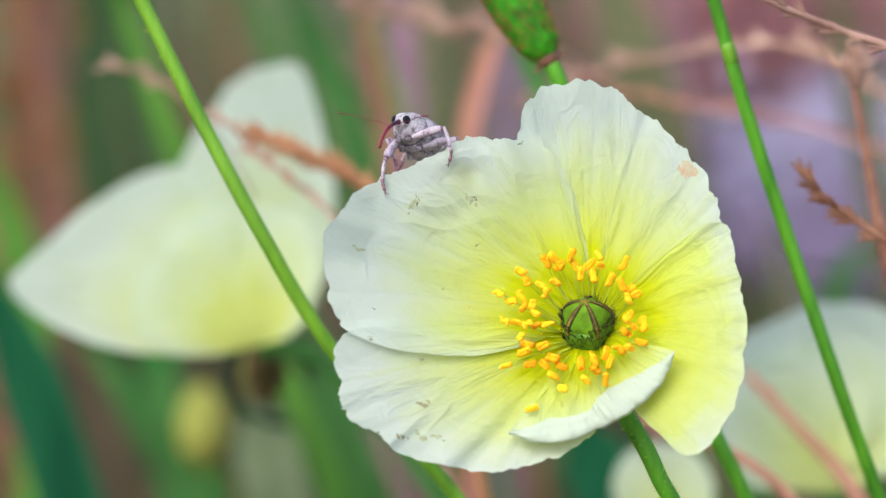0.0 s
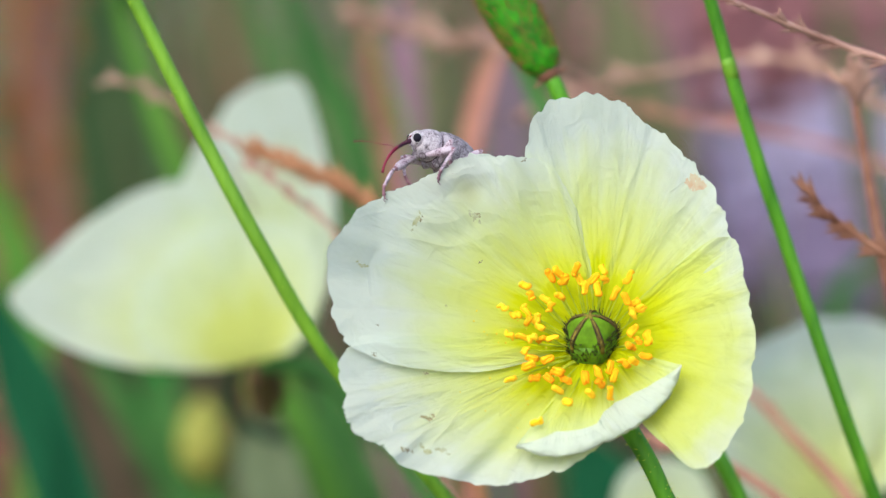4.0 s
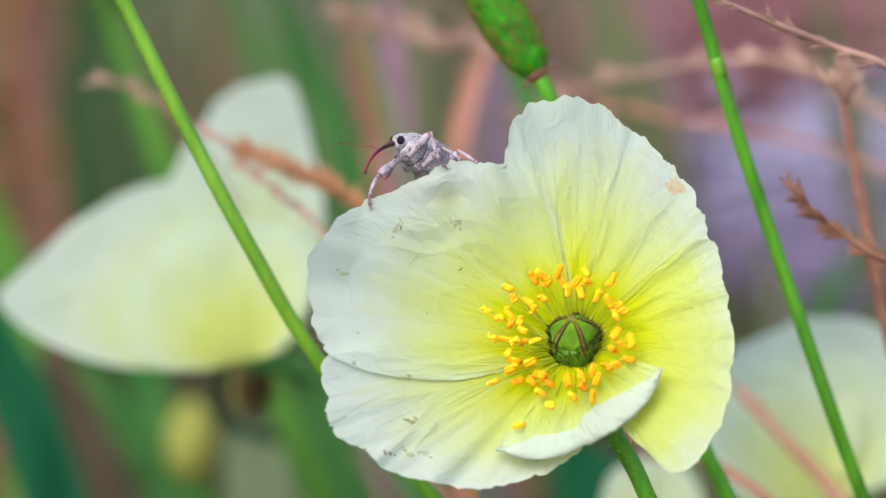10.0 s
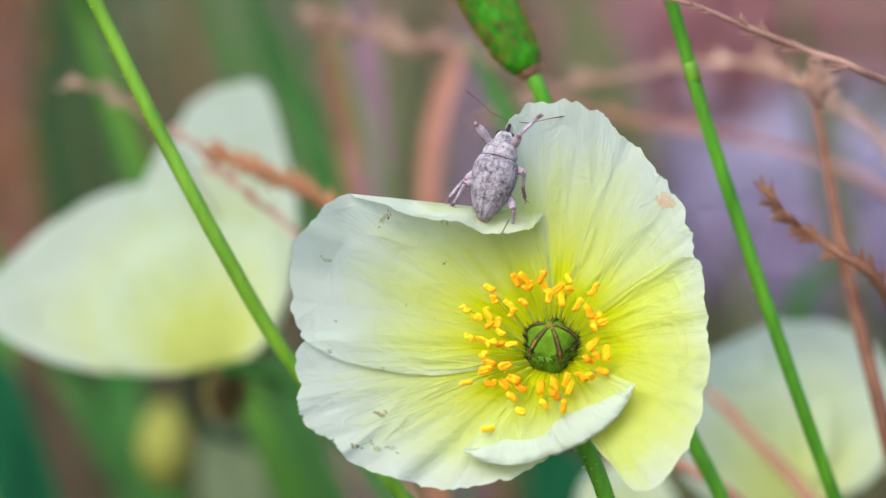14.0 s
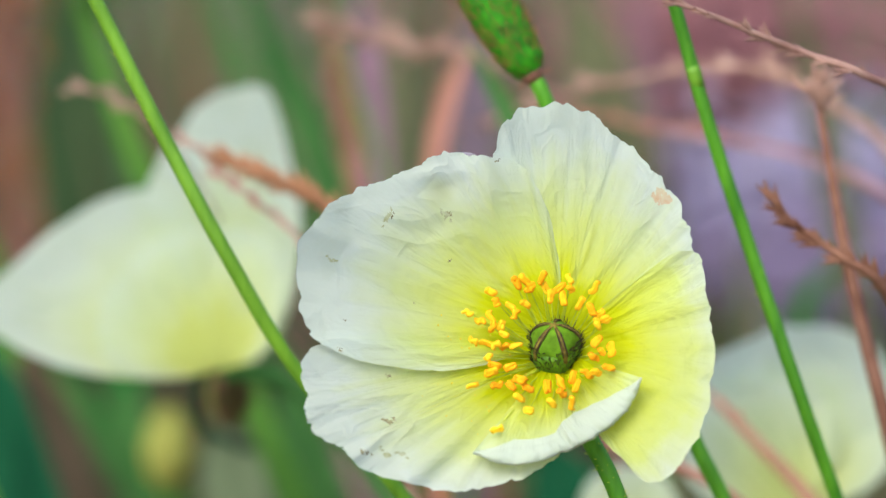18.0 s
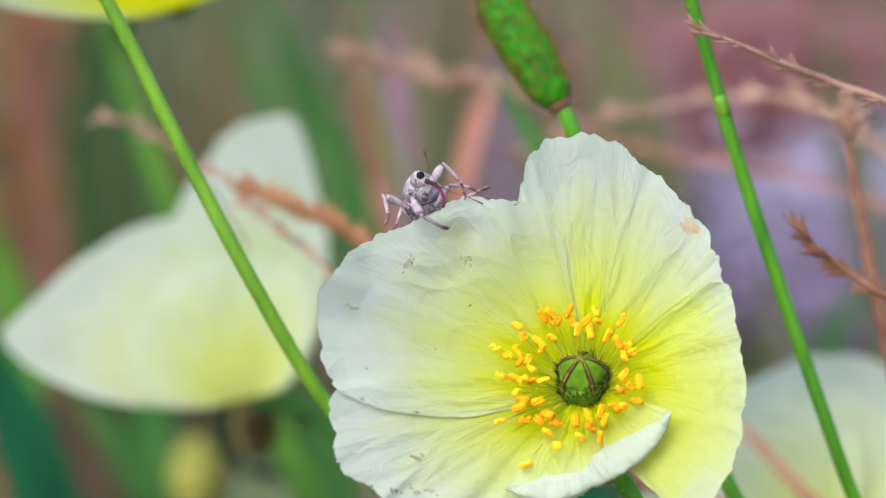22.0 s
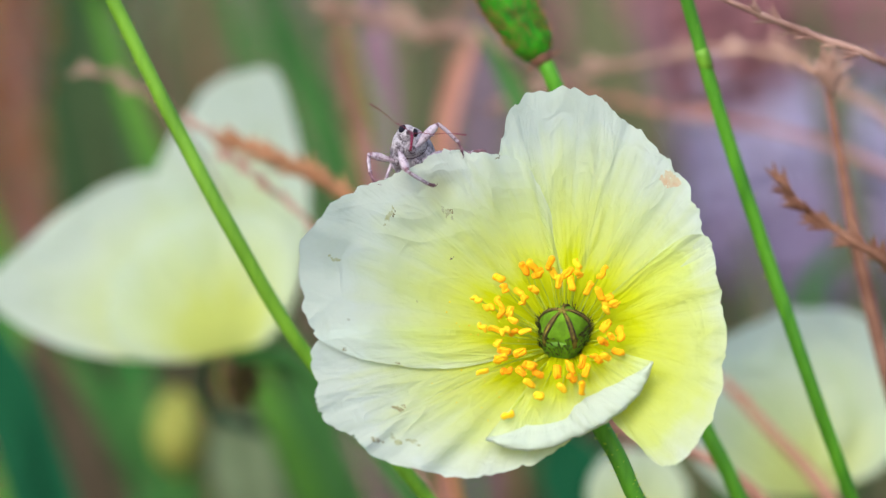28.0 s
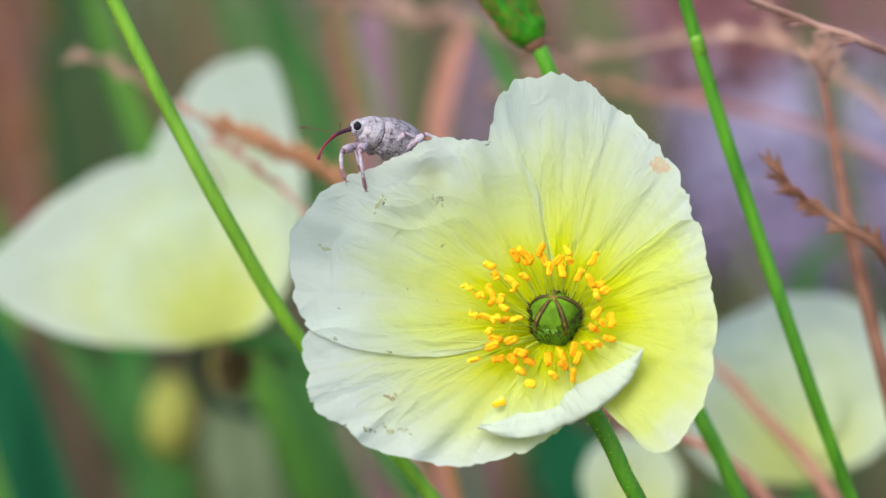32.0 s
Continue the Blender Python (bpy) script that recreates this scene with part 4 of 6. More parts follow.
def bud_radius(s):
    """Barrel-shaped: narrow at the collar, full past the middle, blunt at the tip."""
    return 3.4 * MM * float(np.interp(s, [0, 0.03, 0.1, 0.22, 0.4, 0.6, 0.78, 0.88, 0.95, 0.985, 1.0], [0.34, 0.60, 0.78, 0.9, 0.98, 1.0, 0.95, 0.84, 0.6, 0.34, 0.05]))


def bud():
    t = thing("poppy_bud", "hairy green poppy bud nodding on its stalk", "flower bud")
    a, b = Vector((0.0135, 0.0340, 0.3157)), Vector((0.0043, 0.0374, 0.3307))
    d = (b - a).normalized()
    bm = bmesh.new()
    n = 70
    tube(bm, [a.lerp(b, i / n) for i in range(n + 1)], [bud_radius(i / n) for i in range(n + 1)], 64)
    bm.normal_update()
    for v in bm.verts:
        v.co += v.normal * MM * (0.12 * noise.noise(v.co * 800) + 0.16 * abs(noise.noise(v.co * 1500)))
    body = part("bud", bm, MAT_BUD, t)
    rng = random.Random(3)
    hairs = bmesh.new()
    side = d.cross(Vector((0, 1, 0))).normalized()
    up = side.cross(d)
    for _ in range(900):
        s, w = rng.uniform(0.02, 0.98), rng.uniform(0, 2 * math.pi)
        r = bud_radius(s)
        e = side * math.cos(w) + up * math.sin(w)
        q = a.lerp(b, s) + e * r
        tube(hairs, [q - e * 0.1 * MM, q + e * rng.uniform(0.2, 0.7) * MM + d * rng.uniform(0.6, 1.8) * MM], [0.07 * MM, 0.02 * MM], 4, caps=False)
    part("hairs", hairs, MAT_HAIR, body, "brown bristles")["kind"] = "stuff"
    collar = bmesh.new()
    tube(collar, [a - d * 0.9 * MM, a - d * 0.2 * MM, a + d * 0.7 * MM], [1.05 * MM, 1.5 * MM, 1.8 * MM], 12)
    for s in (1, -1):
        q = a - d * 0.4 * MM
        tube(collar, [q + side * s * 1.5 * MM, q + side * s * 2.6 * MM + up * 0.3 * MM - d * 0.2 * MM], [0.3 * MM, 0.08 * MM], 6)
    part("collar", collar, MAT_RUST, t, "dry brown collar under the bud")
    path = curve(grounded([a, (0.0151, 0.0334, 0.3126), (0.0194, 0.0330, 0.3013), (0.0290, 0.0307, 0.2808), (0.0351, 0.0289, 0.2677), (0.0389, 0.0283, 0.2602)]), 60)
    bm = bmesh.new()
    tube(bm, path, [1.05 * MM], 12)
    part("stem", bm, MAT_STEM, t)
    return t


poppy_bud = bud()


def panicle(points, label, material, radius=0.45, spikelets=14, long=3.4, start=0.0, end=0.7, seed=1, ground_it=True, tuft=1.0, husks=None):
    """A dry grass head: a thin bent stem with husks in pairs along it."""
    t = thing("grass_head", label, "grass", group="dry grass heads")
    pts = grounded(points, 0.3) if ground_it else points
    path = curve(pts, 60)
    bm = bmesh.new()
    tube(bm, path, [radius * 0.5 * MM, radius * MM, radius * 1.1 * MM, radius * 1.2 * MM], 7)
    part("stem", bm, material, t)
    rng = random.Random(seed)
    for k in range(spikelets):
        s = max(0.0, start + (end - start) * (k + rng.uniform(-0.6, 0.9)) / spikelets) * (len(points) - 1) / (len(pts) - 1) * 60
        i = min(int(s), 58)
        q = path[i].lerp(path[i + 1], s - i)
        d = (path[max(i - 1, 0)] - path[i + 2]).normalized()
        out = Vector((rng.gauss(0, 1), rng.gauss(0, 0.6), rng.gauss(0, 1)))
        out = (out - d * out.dot(d)).normalized()
        way = (d + out * rng.uniform(0.25, 0.7) * tuft).normalized()
        L = long * rng.uniform(0.7, 1.25) * MM
        bm = bmesh.new()
        for e in (0.08, -0.10):  # two husks that part at the tip
            side = way.cross(Vector((0, 1, 0))).normalized() * e
            tube(bm, [q, q + (way + side * 0.5) * L * 0.35, q + (way + side * 1.2) * L * 0.75, q + (way + side * 1.9) * L], [0.10 * MM, 0.13 * L, 0.10 * L, 0.015 * MM], 6, 0.6)
        part("husk", bm, husks or material, t)
    return t


panicle([(0.0317, 0.0212, 0.3277), (0.0360, 0.0220, 0.3264), (0.0432, 0.0234, 0.3234), (0.0505, 0.0248, 0.3204), (0.0568, 0.0243, 0.3181), (0.0664, 0.0330, 0.3108), (0.0744, 0.0480, 0.2852)], "thin dry pinkish grass head arching over", MAT_HUSK,
        0.50, 15, 3.2, 0.02, 0.70, 2, tuft=0.8)
panicle([(0.0472, 0.0306, 0.2999), (0.0511, 0.0300, 0.2967), (0.0555, 0.0294, 0.2938), (0.0609, 0.0306, 0.2899), (0.0666, 0.0364, 0.2787)], "rust brown dry grass head", MAT_RUST, 0.7, 30, 3.4, 0.0, 0.85, 4, tuft=0.75)
panicle([(0.0550, 0.0535, 0.3113), (0.0562, 0.0523, 0.3053), (0.0576, 0.0507, 0.2979), (0.0590, 0.0491, 0.2904), (0.0616, 0.0467, 0.2792), (0.0653, 0.0435, 0.2643)], "reddish dry stalk with a pale tuft", MAT_RUST, 1.0, 12, 4.4, 0.0, 0.12, 6, tuft=1.8, husks=MAT_STRAW)
panicle([(0.0152, 0.1616, 0.2906), (0.0292, 0.1526, 0.2964), (0.0463, 0.1335, 0.3028), (0.0570, 0.1235, 0.3039), (0.0659, 0.1225, 0.2992), (0.0767, 0.1207, 0.2909), (0.0839, 0.1163, 0.2699)], "blurred dry straw bent across", MAT_STRAW,
        0.75, 26, 4.6, 0.0, 0.75, 8)
panicle([(0.0254, 0.1719, 0.2909), (0.0393, 0.1711, 0.2875), (0.0560, 0.1607, 0.2863), (0.0735, 0.1597, 0.2816), (0.0871, 0.1577, 0.2725), (0.0929, 0.1533, 0.2516)], "blurred dry straw crossing lower", MAT_SALMON, 0.6, 10, 4.0, 0.0, 0.4, 10)
panicle([(-0.0149, 0.1547, 0.3067), (-0.0061, 0.1545, 0.3054), (0.0044, 0.1540, 0.3031), (0.0158, 0.1534, 0.3002), (0.0249, 0.1622, 0.2938), (0.0303, 0.1701, 0.2825), (0.0323, 0.1668, 0.2670)], "pale pink blurred grass head bent over", MAT_STRAW, 0.55, 26, 5.0, 0.0, 0.6, 22)
panicle([(-0.0319, 0.0818, 0.2999), (-0.0274, 0.0808, 0.2955), (-0.0216, 0.0798, 0.2907), (-0.0151, 0.0786, 0.2851), (-0.0077, 0.0762, 0.2738), (-0.0011, 0.0721, 0.2546)], "dry grass head before the pale poppy", MAT_STRAW, 0.45, 22, 3.6, 0.0, 0.8, 12, tuft=0.6)
panicle([(-0.0249, 0.0810, 0.2963), (-0.0184, 0.0805, 0.2939), (-0.0118, 0.0797, 0.2903), (-0.0036, 0.0781, 0.2826), (0.0005, 0.0749, 0.2674)], "rusty dry grass head beside the poppy", MAT_AMBER, 0.9, 34, 4.8, 0.0, 0.62, 14, tuft=0.55)
panicle([(-0.0522, 0.1179, 0.3018), (-0.0456, 0.1176, 0.3000), (-0.0389, 0.1165, 0.2951), (-0.0333, 0.1293, 0.2832), (-0.0272, 0.1842, 0.2529), (-0.0165, 0.2385, 0.2194)], "faded dry grass head behind the stalk", MAT_STRAW, 0.3, 20, 3.4, 0.0, 0.5, 16, tuft=0.9)
panicle([(0.0474, 0.1031, 0.2558), (0.0540, 0.1016, 0.2489), (0.0628, 0.0996, 0.2395), (0.0680, 0.0974, 0.2292), (0.0707, 0.0938, 0.2120)], "brown dry straw low in the bed", MAT_SALMON, 1.3, 2, 3.0, 0.0, 0.3, 18)
panicle([(0.0259, 0.0727, 0.2574), (0.0341, 0.0723, 0.2554), (0.0448, 0.0713, 0.2506), (0.0521, 0.0697, 0.2434), (0.0562, 0.0670, 0.2305)], "short brown straw low in the bed", MAT_SALMON, 0.9, 2, 3.0, 0.0, 0.3, 20)


def blade(points, wide, material, label, category="leaf", depth=0.12):
    """A long leaf, folded along its rib; width in millimetres."""
    path = curve(grounded(points, 0.3), 40)
    bm = bmesh.new()
    rows = []
    for i, q in enumerate(path):
        d = (path[min(i + 1, 40)] - path[max(i - 1, 0)]).normalized()
        side = d.cross(Vector((0, 1, 0))).normalized()
        w = wide * 0.5 * MM * min(1, 0.15 + i / 9)
        rows.append([bm.verts.new(q + side * w * k + Vector((0, depth * w * (1 - abs(k)), 0))) for k in (-1, -0.5, 0, 0.5, 1)])
    for a, b in zip(rows, rows[1:]):
        for k in range(4):
            bm.faces.new((a[k], a[k + 1], b[k + 1], b[k]))
    t = thing(category, label, category, group="blurred leaves of the bed")
    part("blade", bm, material, t)
    rib = bmesh.new()
    tube(rib, [q + Vector((0, -0.02 * wide * MM, 0)) for q in path], [0.02 * wide * MM, 0.05 * wide * MM, 0.06 * wide * MM], 6)
    part("midrib", rib, material, t)
    return t


blade([(-0.0651, 0.2265, 0.3075), (-0.0607, 0.2238, 0.2948), (-0.0526, 0.2193, 0.2735), (-0.0434, 0.2150, 0.2533), (-0.0330, 0.2107, 0.2331), (-0.0211, 0.2052, 0.2074)], 5.0, MAT_BLADE_LIGHT, "light green blurred leaf")
blade([(-0.0395, 0.3168, 0.2997), (-0.0301, 0.3126, 0.2800), (-0.0204, 0.3082, 0.2591), (-0.0106, 0.3017, 0.2283)], 7.5, MAT_BLADE, "broad green blurred leaf")
blade([(-0.1110, 0.3378, 0.2539), (-0.1018, 0.3337, 0.2346), (-0.0965, 0.3293, 0.2140), (-0.0939, 0.3200, 0.1703)], 9.0, MAT_BLADE_LIGHT, "green blurred leaf at the side")
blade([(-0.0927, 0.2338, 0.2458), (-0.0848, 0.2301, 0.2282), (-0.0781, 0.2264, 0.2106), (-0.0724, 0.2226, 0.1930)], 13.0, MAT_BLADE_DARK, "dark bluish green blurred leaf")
blade([(-0.0810, 0.2893, 0.2184), (-0.0699, 0.2863, 0.2038), (-0.0587, 0.2829, 0.1881), (-0.0501, 0.2796, 0.1723)], 7.5, MAT_BLADE, "green blurred leaf low in the bed")
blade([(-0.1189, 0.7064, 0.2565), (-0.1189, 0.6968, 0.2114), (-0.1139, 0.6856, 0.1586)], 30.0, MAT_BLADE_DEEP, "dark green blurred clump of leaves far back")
blade([(-0.0805, 0.7563, 0.2509), (-0.0826, 0.7493, 0.2181), (-0.0847, 0.7363, 0.1566)], 34.0, MAT_OLIVE, "olive blurred leaves far back in the bed")
blade([(-0.0713, 0.3368, 0.2013), (-0.0659, 0.3346, 0.1908), (-0.0606, 0.3324, 0.1804)], 8.0, MAT_BLADE, "broad green blurred leaf under the poppy")
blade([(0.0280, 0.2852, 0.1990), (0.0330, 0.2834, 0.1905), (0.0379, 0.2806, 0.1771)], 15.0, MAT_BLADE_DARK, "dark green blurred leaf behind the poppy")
blade([(0.0118, 0.2038, 0.2968), (0.0094, 0.2029, 0.2927), (0.0069, 0.2016, 0.2865), (0.0050, 0.1998, 0.2783), (0.0042, 0.1979, 0.2691), (0.0044, 0.1948, 0.2547)], 3.8, MAT_SALMON, "pinkish blurred dry stem", "stalk")
blade([(0.0099, 0.1443, 0.3057), (0.0150, 0.1424, 0.2966), (0.0211, 0.1397, 0.2838)], 3.4, MAT_BLADE, "green blurred stem behind the bud", "stalk")
blade([(0.1079, 0.5060, 0.2754), (0.1176, 0.4989, 0.2422), (0.1257, 0.4898, 0.1994)], 9.0, MAT_OLIVE, "faded green blurred leaf")
blade([(-0.0185, 0.2564, 0.3041), (-0.0153, 0.2529, 0.2876), (-0.0117, 0.2489, 0.2686), (-0.0082, 0.2437, 0.2440)], 3.6, MAT_RUST, "rusty brown blurred stem", "stalk")
blade([(-0.0118, 0.3163, 0.2972), (-0.0087, 0.3116, 0.2751), (-0.0055, 0.3038, 0.2381)], 6.0, MAT_HEATHER, "dusky mauve blurred stem", "stalk")
blade([(0.0215, 0.4560, 0.2812), (0.0185, 0.4503, 0.2543), (0.0169, 0.4408, 0.2096)], 13.0, MAT_DUSK, "dusky violet blurred stem", "stalk")
blade([(-0.0016, 0.6058, 0.2640), (-0.0016, 0.5990, 0.2321), (-0.0043, 0.5877, 0.1790)], 9.0, MAT_OLIVE, "olive blurred leaf in the distance")

blade([(-0.0761, 0.4349, 0.1817), (-0.0766, 0.4324, 0.1698), (-0.0750, 0.4299, 0.1578), (-0.0708, 0.4264, 0.1414)], 9.5, MAT_EMERALD, "bright green blurred leaf under the poppy")
blade([(-0.0297, 0.2992, 0.2164), (-0.0244, 0.2955, 0.1991), (-0.0169, 0.2918, 0.1817)], 9.4, MAT_BLADE, "green blurred leaf low beside the flower")
blade([(-0.0953, 0.3586, 0.2075), (-0.0870, 0.3535, 0.1833), (-0.0781, 0.3489, 0.1619)], 13.0, MAT_EARTH, "brown dry blurred leaf")
blade([(-0.0265, 0.4308, 0.1623), (-0.0189, 0.4283, 0.1504), (-0.0105, 0.4254, 0.1369)], 8.4, MAT_PLUM, "dusky brown blurred stem", "stalk")
blade([(0.0474, 0.5559, 0.2703), (0.0542, 0.5516, 0.2501), (0.0611, 0.5474, 0.2300)], 18.9, MAT_OLIVE, "olive blurred leaf behind the bud")
blade([(0.0364, 0.6557, 0.2589), (0.0412, 0.6510, 0.2365), (0.0440, 0.6462, 0.2141)], 10.5, MAT_EARTH, "brown blurred stem behind the bud", "stalk")
blade([(-0.0606, 0.5060, 0.2760), (-0.0509, 0.5016, 0.2553), (-0.0395, 0.4959, 0.2284)], 6.2, MAT_BLADE, "green blurred leaf leaning over")
blade([(-0.0711, 0.4523, 0.2637), (-0.0689, 0.4495, 0.2503), (-0.0677, 0.4460, 0.2339)], 4.6, MAT_EARTH, "brown blurred stem behind the stalk", "stalk")
blade([(-0.0166, 0.3038, 0.2866), (-0.0116, 0.3007, 0.2721), (-0.0061, 0.2971, 0.2551)], 2.0, MAT_BLADE_LIGHT, "thin light green blurred leaf")
blade([(0.0717, 0.6058, 0.2646), (0.0744, 0.6013, 0.2433), (0.0781, 0.5961, 0.2185)], 7.2, MAT_PLUM, "mauve blurred stem far behind", "stalk")
blade([(0.1035, 0.3425, 0.2278), (0.0955, 0.3408, 0.2199), (0.0889, 0.3375, 0.2043)], 5.3, MAT_BLADE, "green blurred leaf behind the straw")
blade([(0.0878, 0.4409, 0.2100), (0.0917, 0.4378, 0.1951), (0.0939, 0.4340, 0.1772)], 6.9, MAT_OLIVE, "grey green blurred leaf behind the stalk")
blade([(-0.0420, 0.2763, 0.2050), (-0.0389, 0.2747, 0.1972), (-0.0359, 0.2721, 0.1853)], 13.5, MAT_SAGE, "pale grey green blurred leaf")


def far_stems():
    """Thin stems and leaves that cross far behind."""
    rng = random.Random(31)
    for _ in range(34):
        x, y, high = rng.uniform(-0.26, 0.26), rng.uniform(0.45, 0.85), rng.uniform(0.20, 0.30)
        lean = rng.gauss(0.10, 0.16)
        top = Vector((x - lean * 0.12, y + rng.uniform(-0.02, 0.02), high + 0.02))
        material, label, kind = rng.choice(FAR_STEMS)
        blade([top, top.lerp(Vector((x, y, high - 0.1)), 0.5) + Vector((rng.uniform(-0.004, 0.004), 0, 0)), (x, y, high - 0.1)], rng.uniform(3.0, 7.0), material, label, kind)


FAR_STEMS = ((MAT_BLADE, "far green blurred leaf", "leaf"), (MAT_OLIVE, "far olive green blurred leaf", "leaf"), (MAT_RUST, "far rusty blurred stem", "stalk"),
             (MAT_EARTH, "far brown blurred stem", "stalk"), (MAT_PLUM, "far mauve blurred stem", "stalk"), (MAT_BLADE_DEEP, "far dark green blurred leaf", "leaf"))
far_stems()


def withered_bud():
    """A spent brown bud that nods on its hooked stem, with a yellowish sepal."""
    t = thing("withered_bud", "brown withered bud nodding on a hooked stem", "flower bud")
    bm = bmesh.new()
    hook = curve([(-0.0299, 0.1426, 0.2491), (-0.0341, 0.1477, 0.2493), (-0.0362, 0.1515, 0.2433), (-0.0352, 0.1553, 0.2368), (-0.0317, 0.1691, 0.2299), (-0.0318, 0.2557, 0.2045), (-0.0299, 0.3317, 0.1769), (-0.0253, 0.3472, 0.1538), (0.0, 0.36, -0.004)], 30)
    tube(bm, hook, [0.8 * MM, 0.9 * MM, 1.0 * MM], 8)
    part("stem", bm, MAT_BLADE_DARK, t)
    a, b = Vector((-0.0288, 0.1429, 0.2505)), Vector((-0.0301, 0.1408, 0.2408))
    bm = bmesh.new()
    tube(bm, [a.lerp(b, k / 12) for k in range(13)], [3.0 * MM * math.sin(math.pi * (0.08 + 0.86 * k / 12)) ** 0.7 for k in range(13)], 16)
    bm.normal_update()
    for v in bm.verts:
        v.co += v.normal * 0.7 * MM * noise.noise(v.co * 350)
    part("bud", bm, MAT_WITHERED, t, "shrivelled brown bud")
    bm = bmesh.new()
    tube(bm, curve([(-0.0326, 0.1380, 0.2518), (-0.0332, 0.1370, 0.2472), (-0.0319, 0.1359, 0.2421)], 12), [0.4 * MM, 1.7 * MM, 1.3 * MM, 0.3 * MM], 8, 0.35)
    part("sepal", bm, MAT_YELLOW_BUD, t, "yellowish sepal")
    bm = bmesh.new()
    tube(bm, curve([(-0.0292, 0.1378, 0.2508), (-0.0240, 0.1377, 0.2504), (-0.0183, 0.1375, 0.2492)], 12), [0.5 * MM, 0.35 * MM], 6)
    part("twig", bm, MAT_WITHERED, t, "thin dry twig")


withered_bud()


def yellow_bud():
    t = thing("yellow_bud", "blurred yellowish bud low in the bed", "flower bud")
    q = Vector((-0.0525, 0.2846, 0.1959))
    bm = bmesh.new()
    tube(bm, [q + Vector((0, 0, -9)) * MM, q + Vector((0, 0, -5)) * MM, q, q + Vector((0, 0, 6)) * MM, q + Vector((0, 0, 10)) * MM], [1.7 * MM, 5.2 * MM, 6.0 * MM, 4.6 * MM, 1.3 * MM], 14)
    part("bud", bm, MAT_YELLOW_BUD, t)
    bm = bmesh.new()
    tube(bm, curve([q + Vector((0, 0, -6)) * MM, q + Vector((4, 0, -60)) * MM, Vector((q.x + 0.01, q.y, -0.004))], 12), [1.2 * MM], 8)
    part("stem", bm, MAT_STEM, t)


yellow_bud()


def blossom(centre, size, count, material, label, seed, name="blossom_spray"):
    """A far spray of small round florets on one stalk."""
    t = thing(name, label, "flowers")
    c = Vector(centre)
    rng = random.Random(seed)
    bm = bmesh.new()
    for _ in range(count):
        d = Vector((rng.gauss(0, 0.45), rng.gauss(0, 0.45), rng.gauss(0, 0.45)))
        q = c + Vector((d.x * size[0], d.y * size[1], d.z * size[2]))
        turn = Vector((rng.gauss(0, 1), -1, rng.gauss(0, 1))).to_track_quat("Z", "Y")
        r = rng.uniform(2.5, 5) * MM
        ball(bm, q, (r, r * rng.uniform(0.7, 1), r * 0.45), turn, 7, 5)
    part("bloom", bm, material, t)["kind"] = "stuff"
    bm = bmesh.new()
    tube(bm, curve([c, Vector((c.x + 0.004, c.y + 0.004, c.z * 0.5)), Vector((c.x + 0.01, c.y, -0.004))], 10), [2.2 * MM], 8)
    part("stem", bm, MAT_STEM, t)
    return t


blossom((0.1207, 0.6205, 0.1890), (0.060, 0.03, 0.030), 1000, MAT_LILAC, "far blurred spray of lilac flowers", 3)
blossom((0.1030, 0.6401, 0.2332), (0.050, 0.03, 0.026), 520, MAT_MAUVE, "far blurred spray of rose red flowers", 19)
blossom((0.1527, 0.9494, 0.1973), (0.14, 0.06, 0.06), 900, MAT_MAUVE, "far blurred spray of mauve red flowers", 5)
blossom((0.1093, 0.6822, 0.1429), (0.040, 0.04, 0.09), 400, MAT_MAUVE, "far blurred spray of wine red flowers", 7)
blossom((-0.1539, 0.7940, 0.1875), (0.026, 0.04, 0.11), 420, MAT_EMBER, "far blurred rusty seed spike", 11, "seed_spike")
blossom((-0.1262, 0.4777, 0.1423), (0.020, 0.04, 0.07), 200, MAT_RUST, "far blurred rusty seed spike low down", 13, "seed_spike")


blossom((0.1308, 0.5566, 0.1770), (0.040, 0.03, 0.018), 320, MAT_VIOLET, "far blurred spray of dark violet flowers", 17)


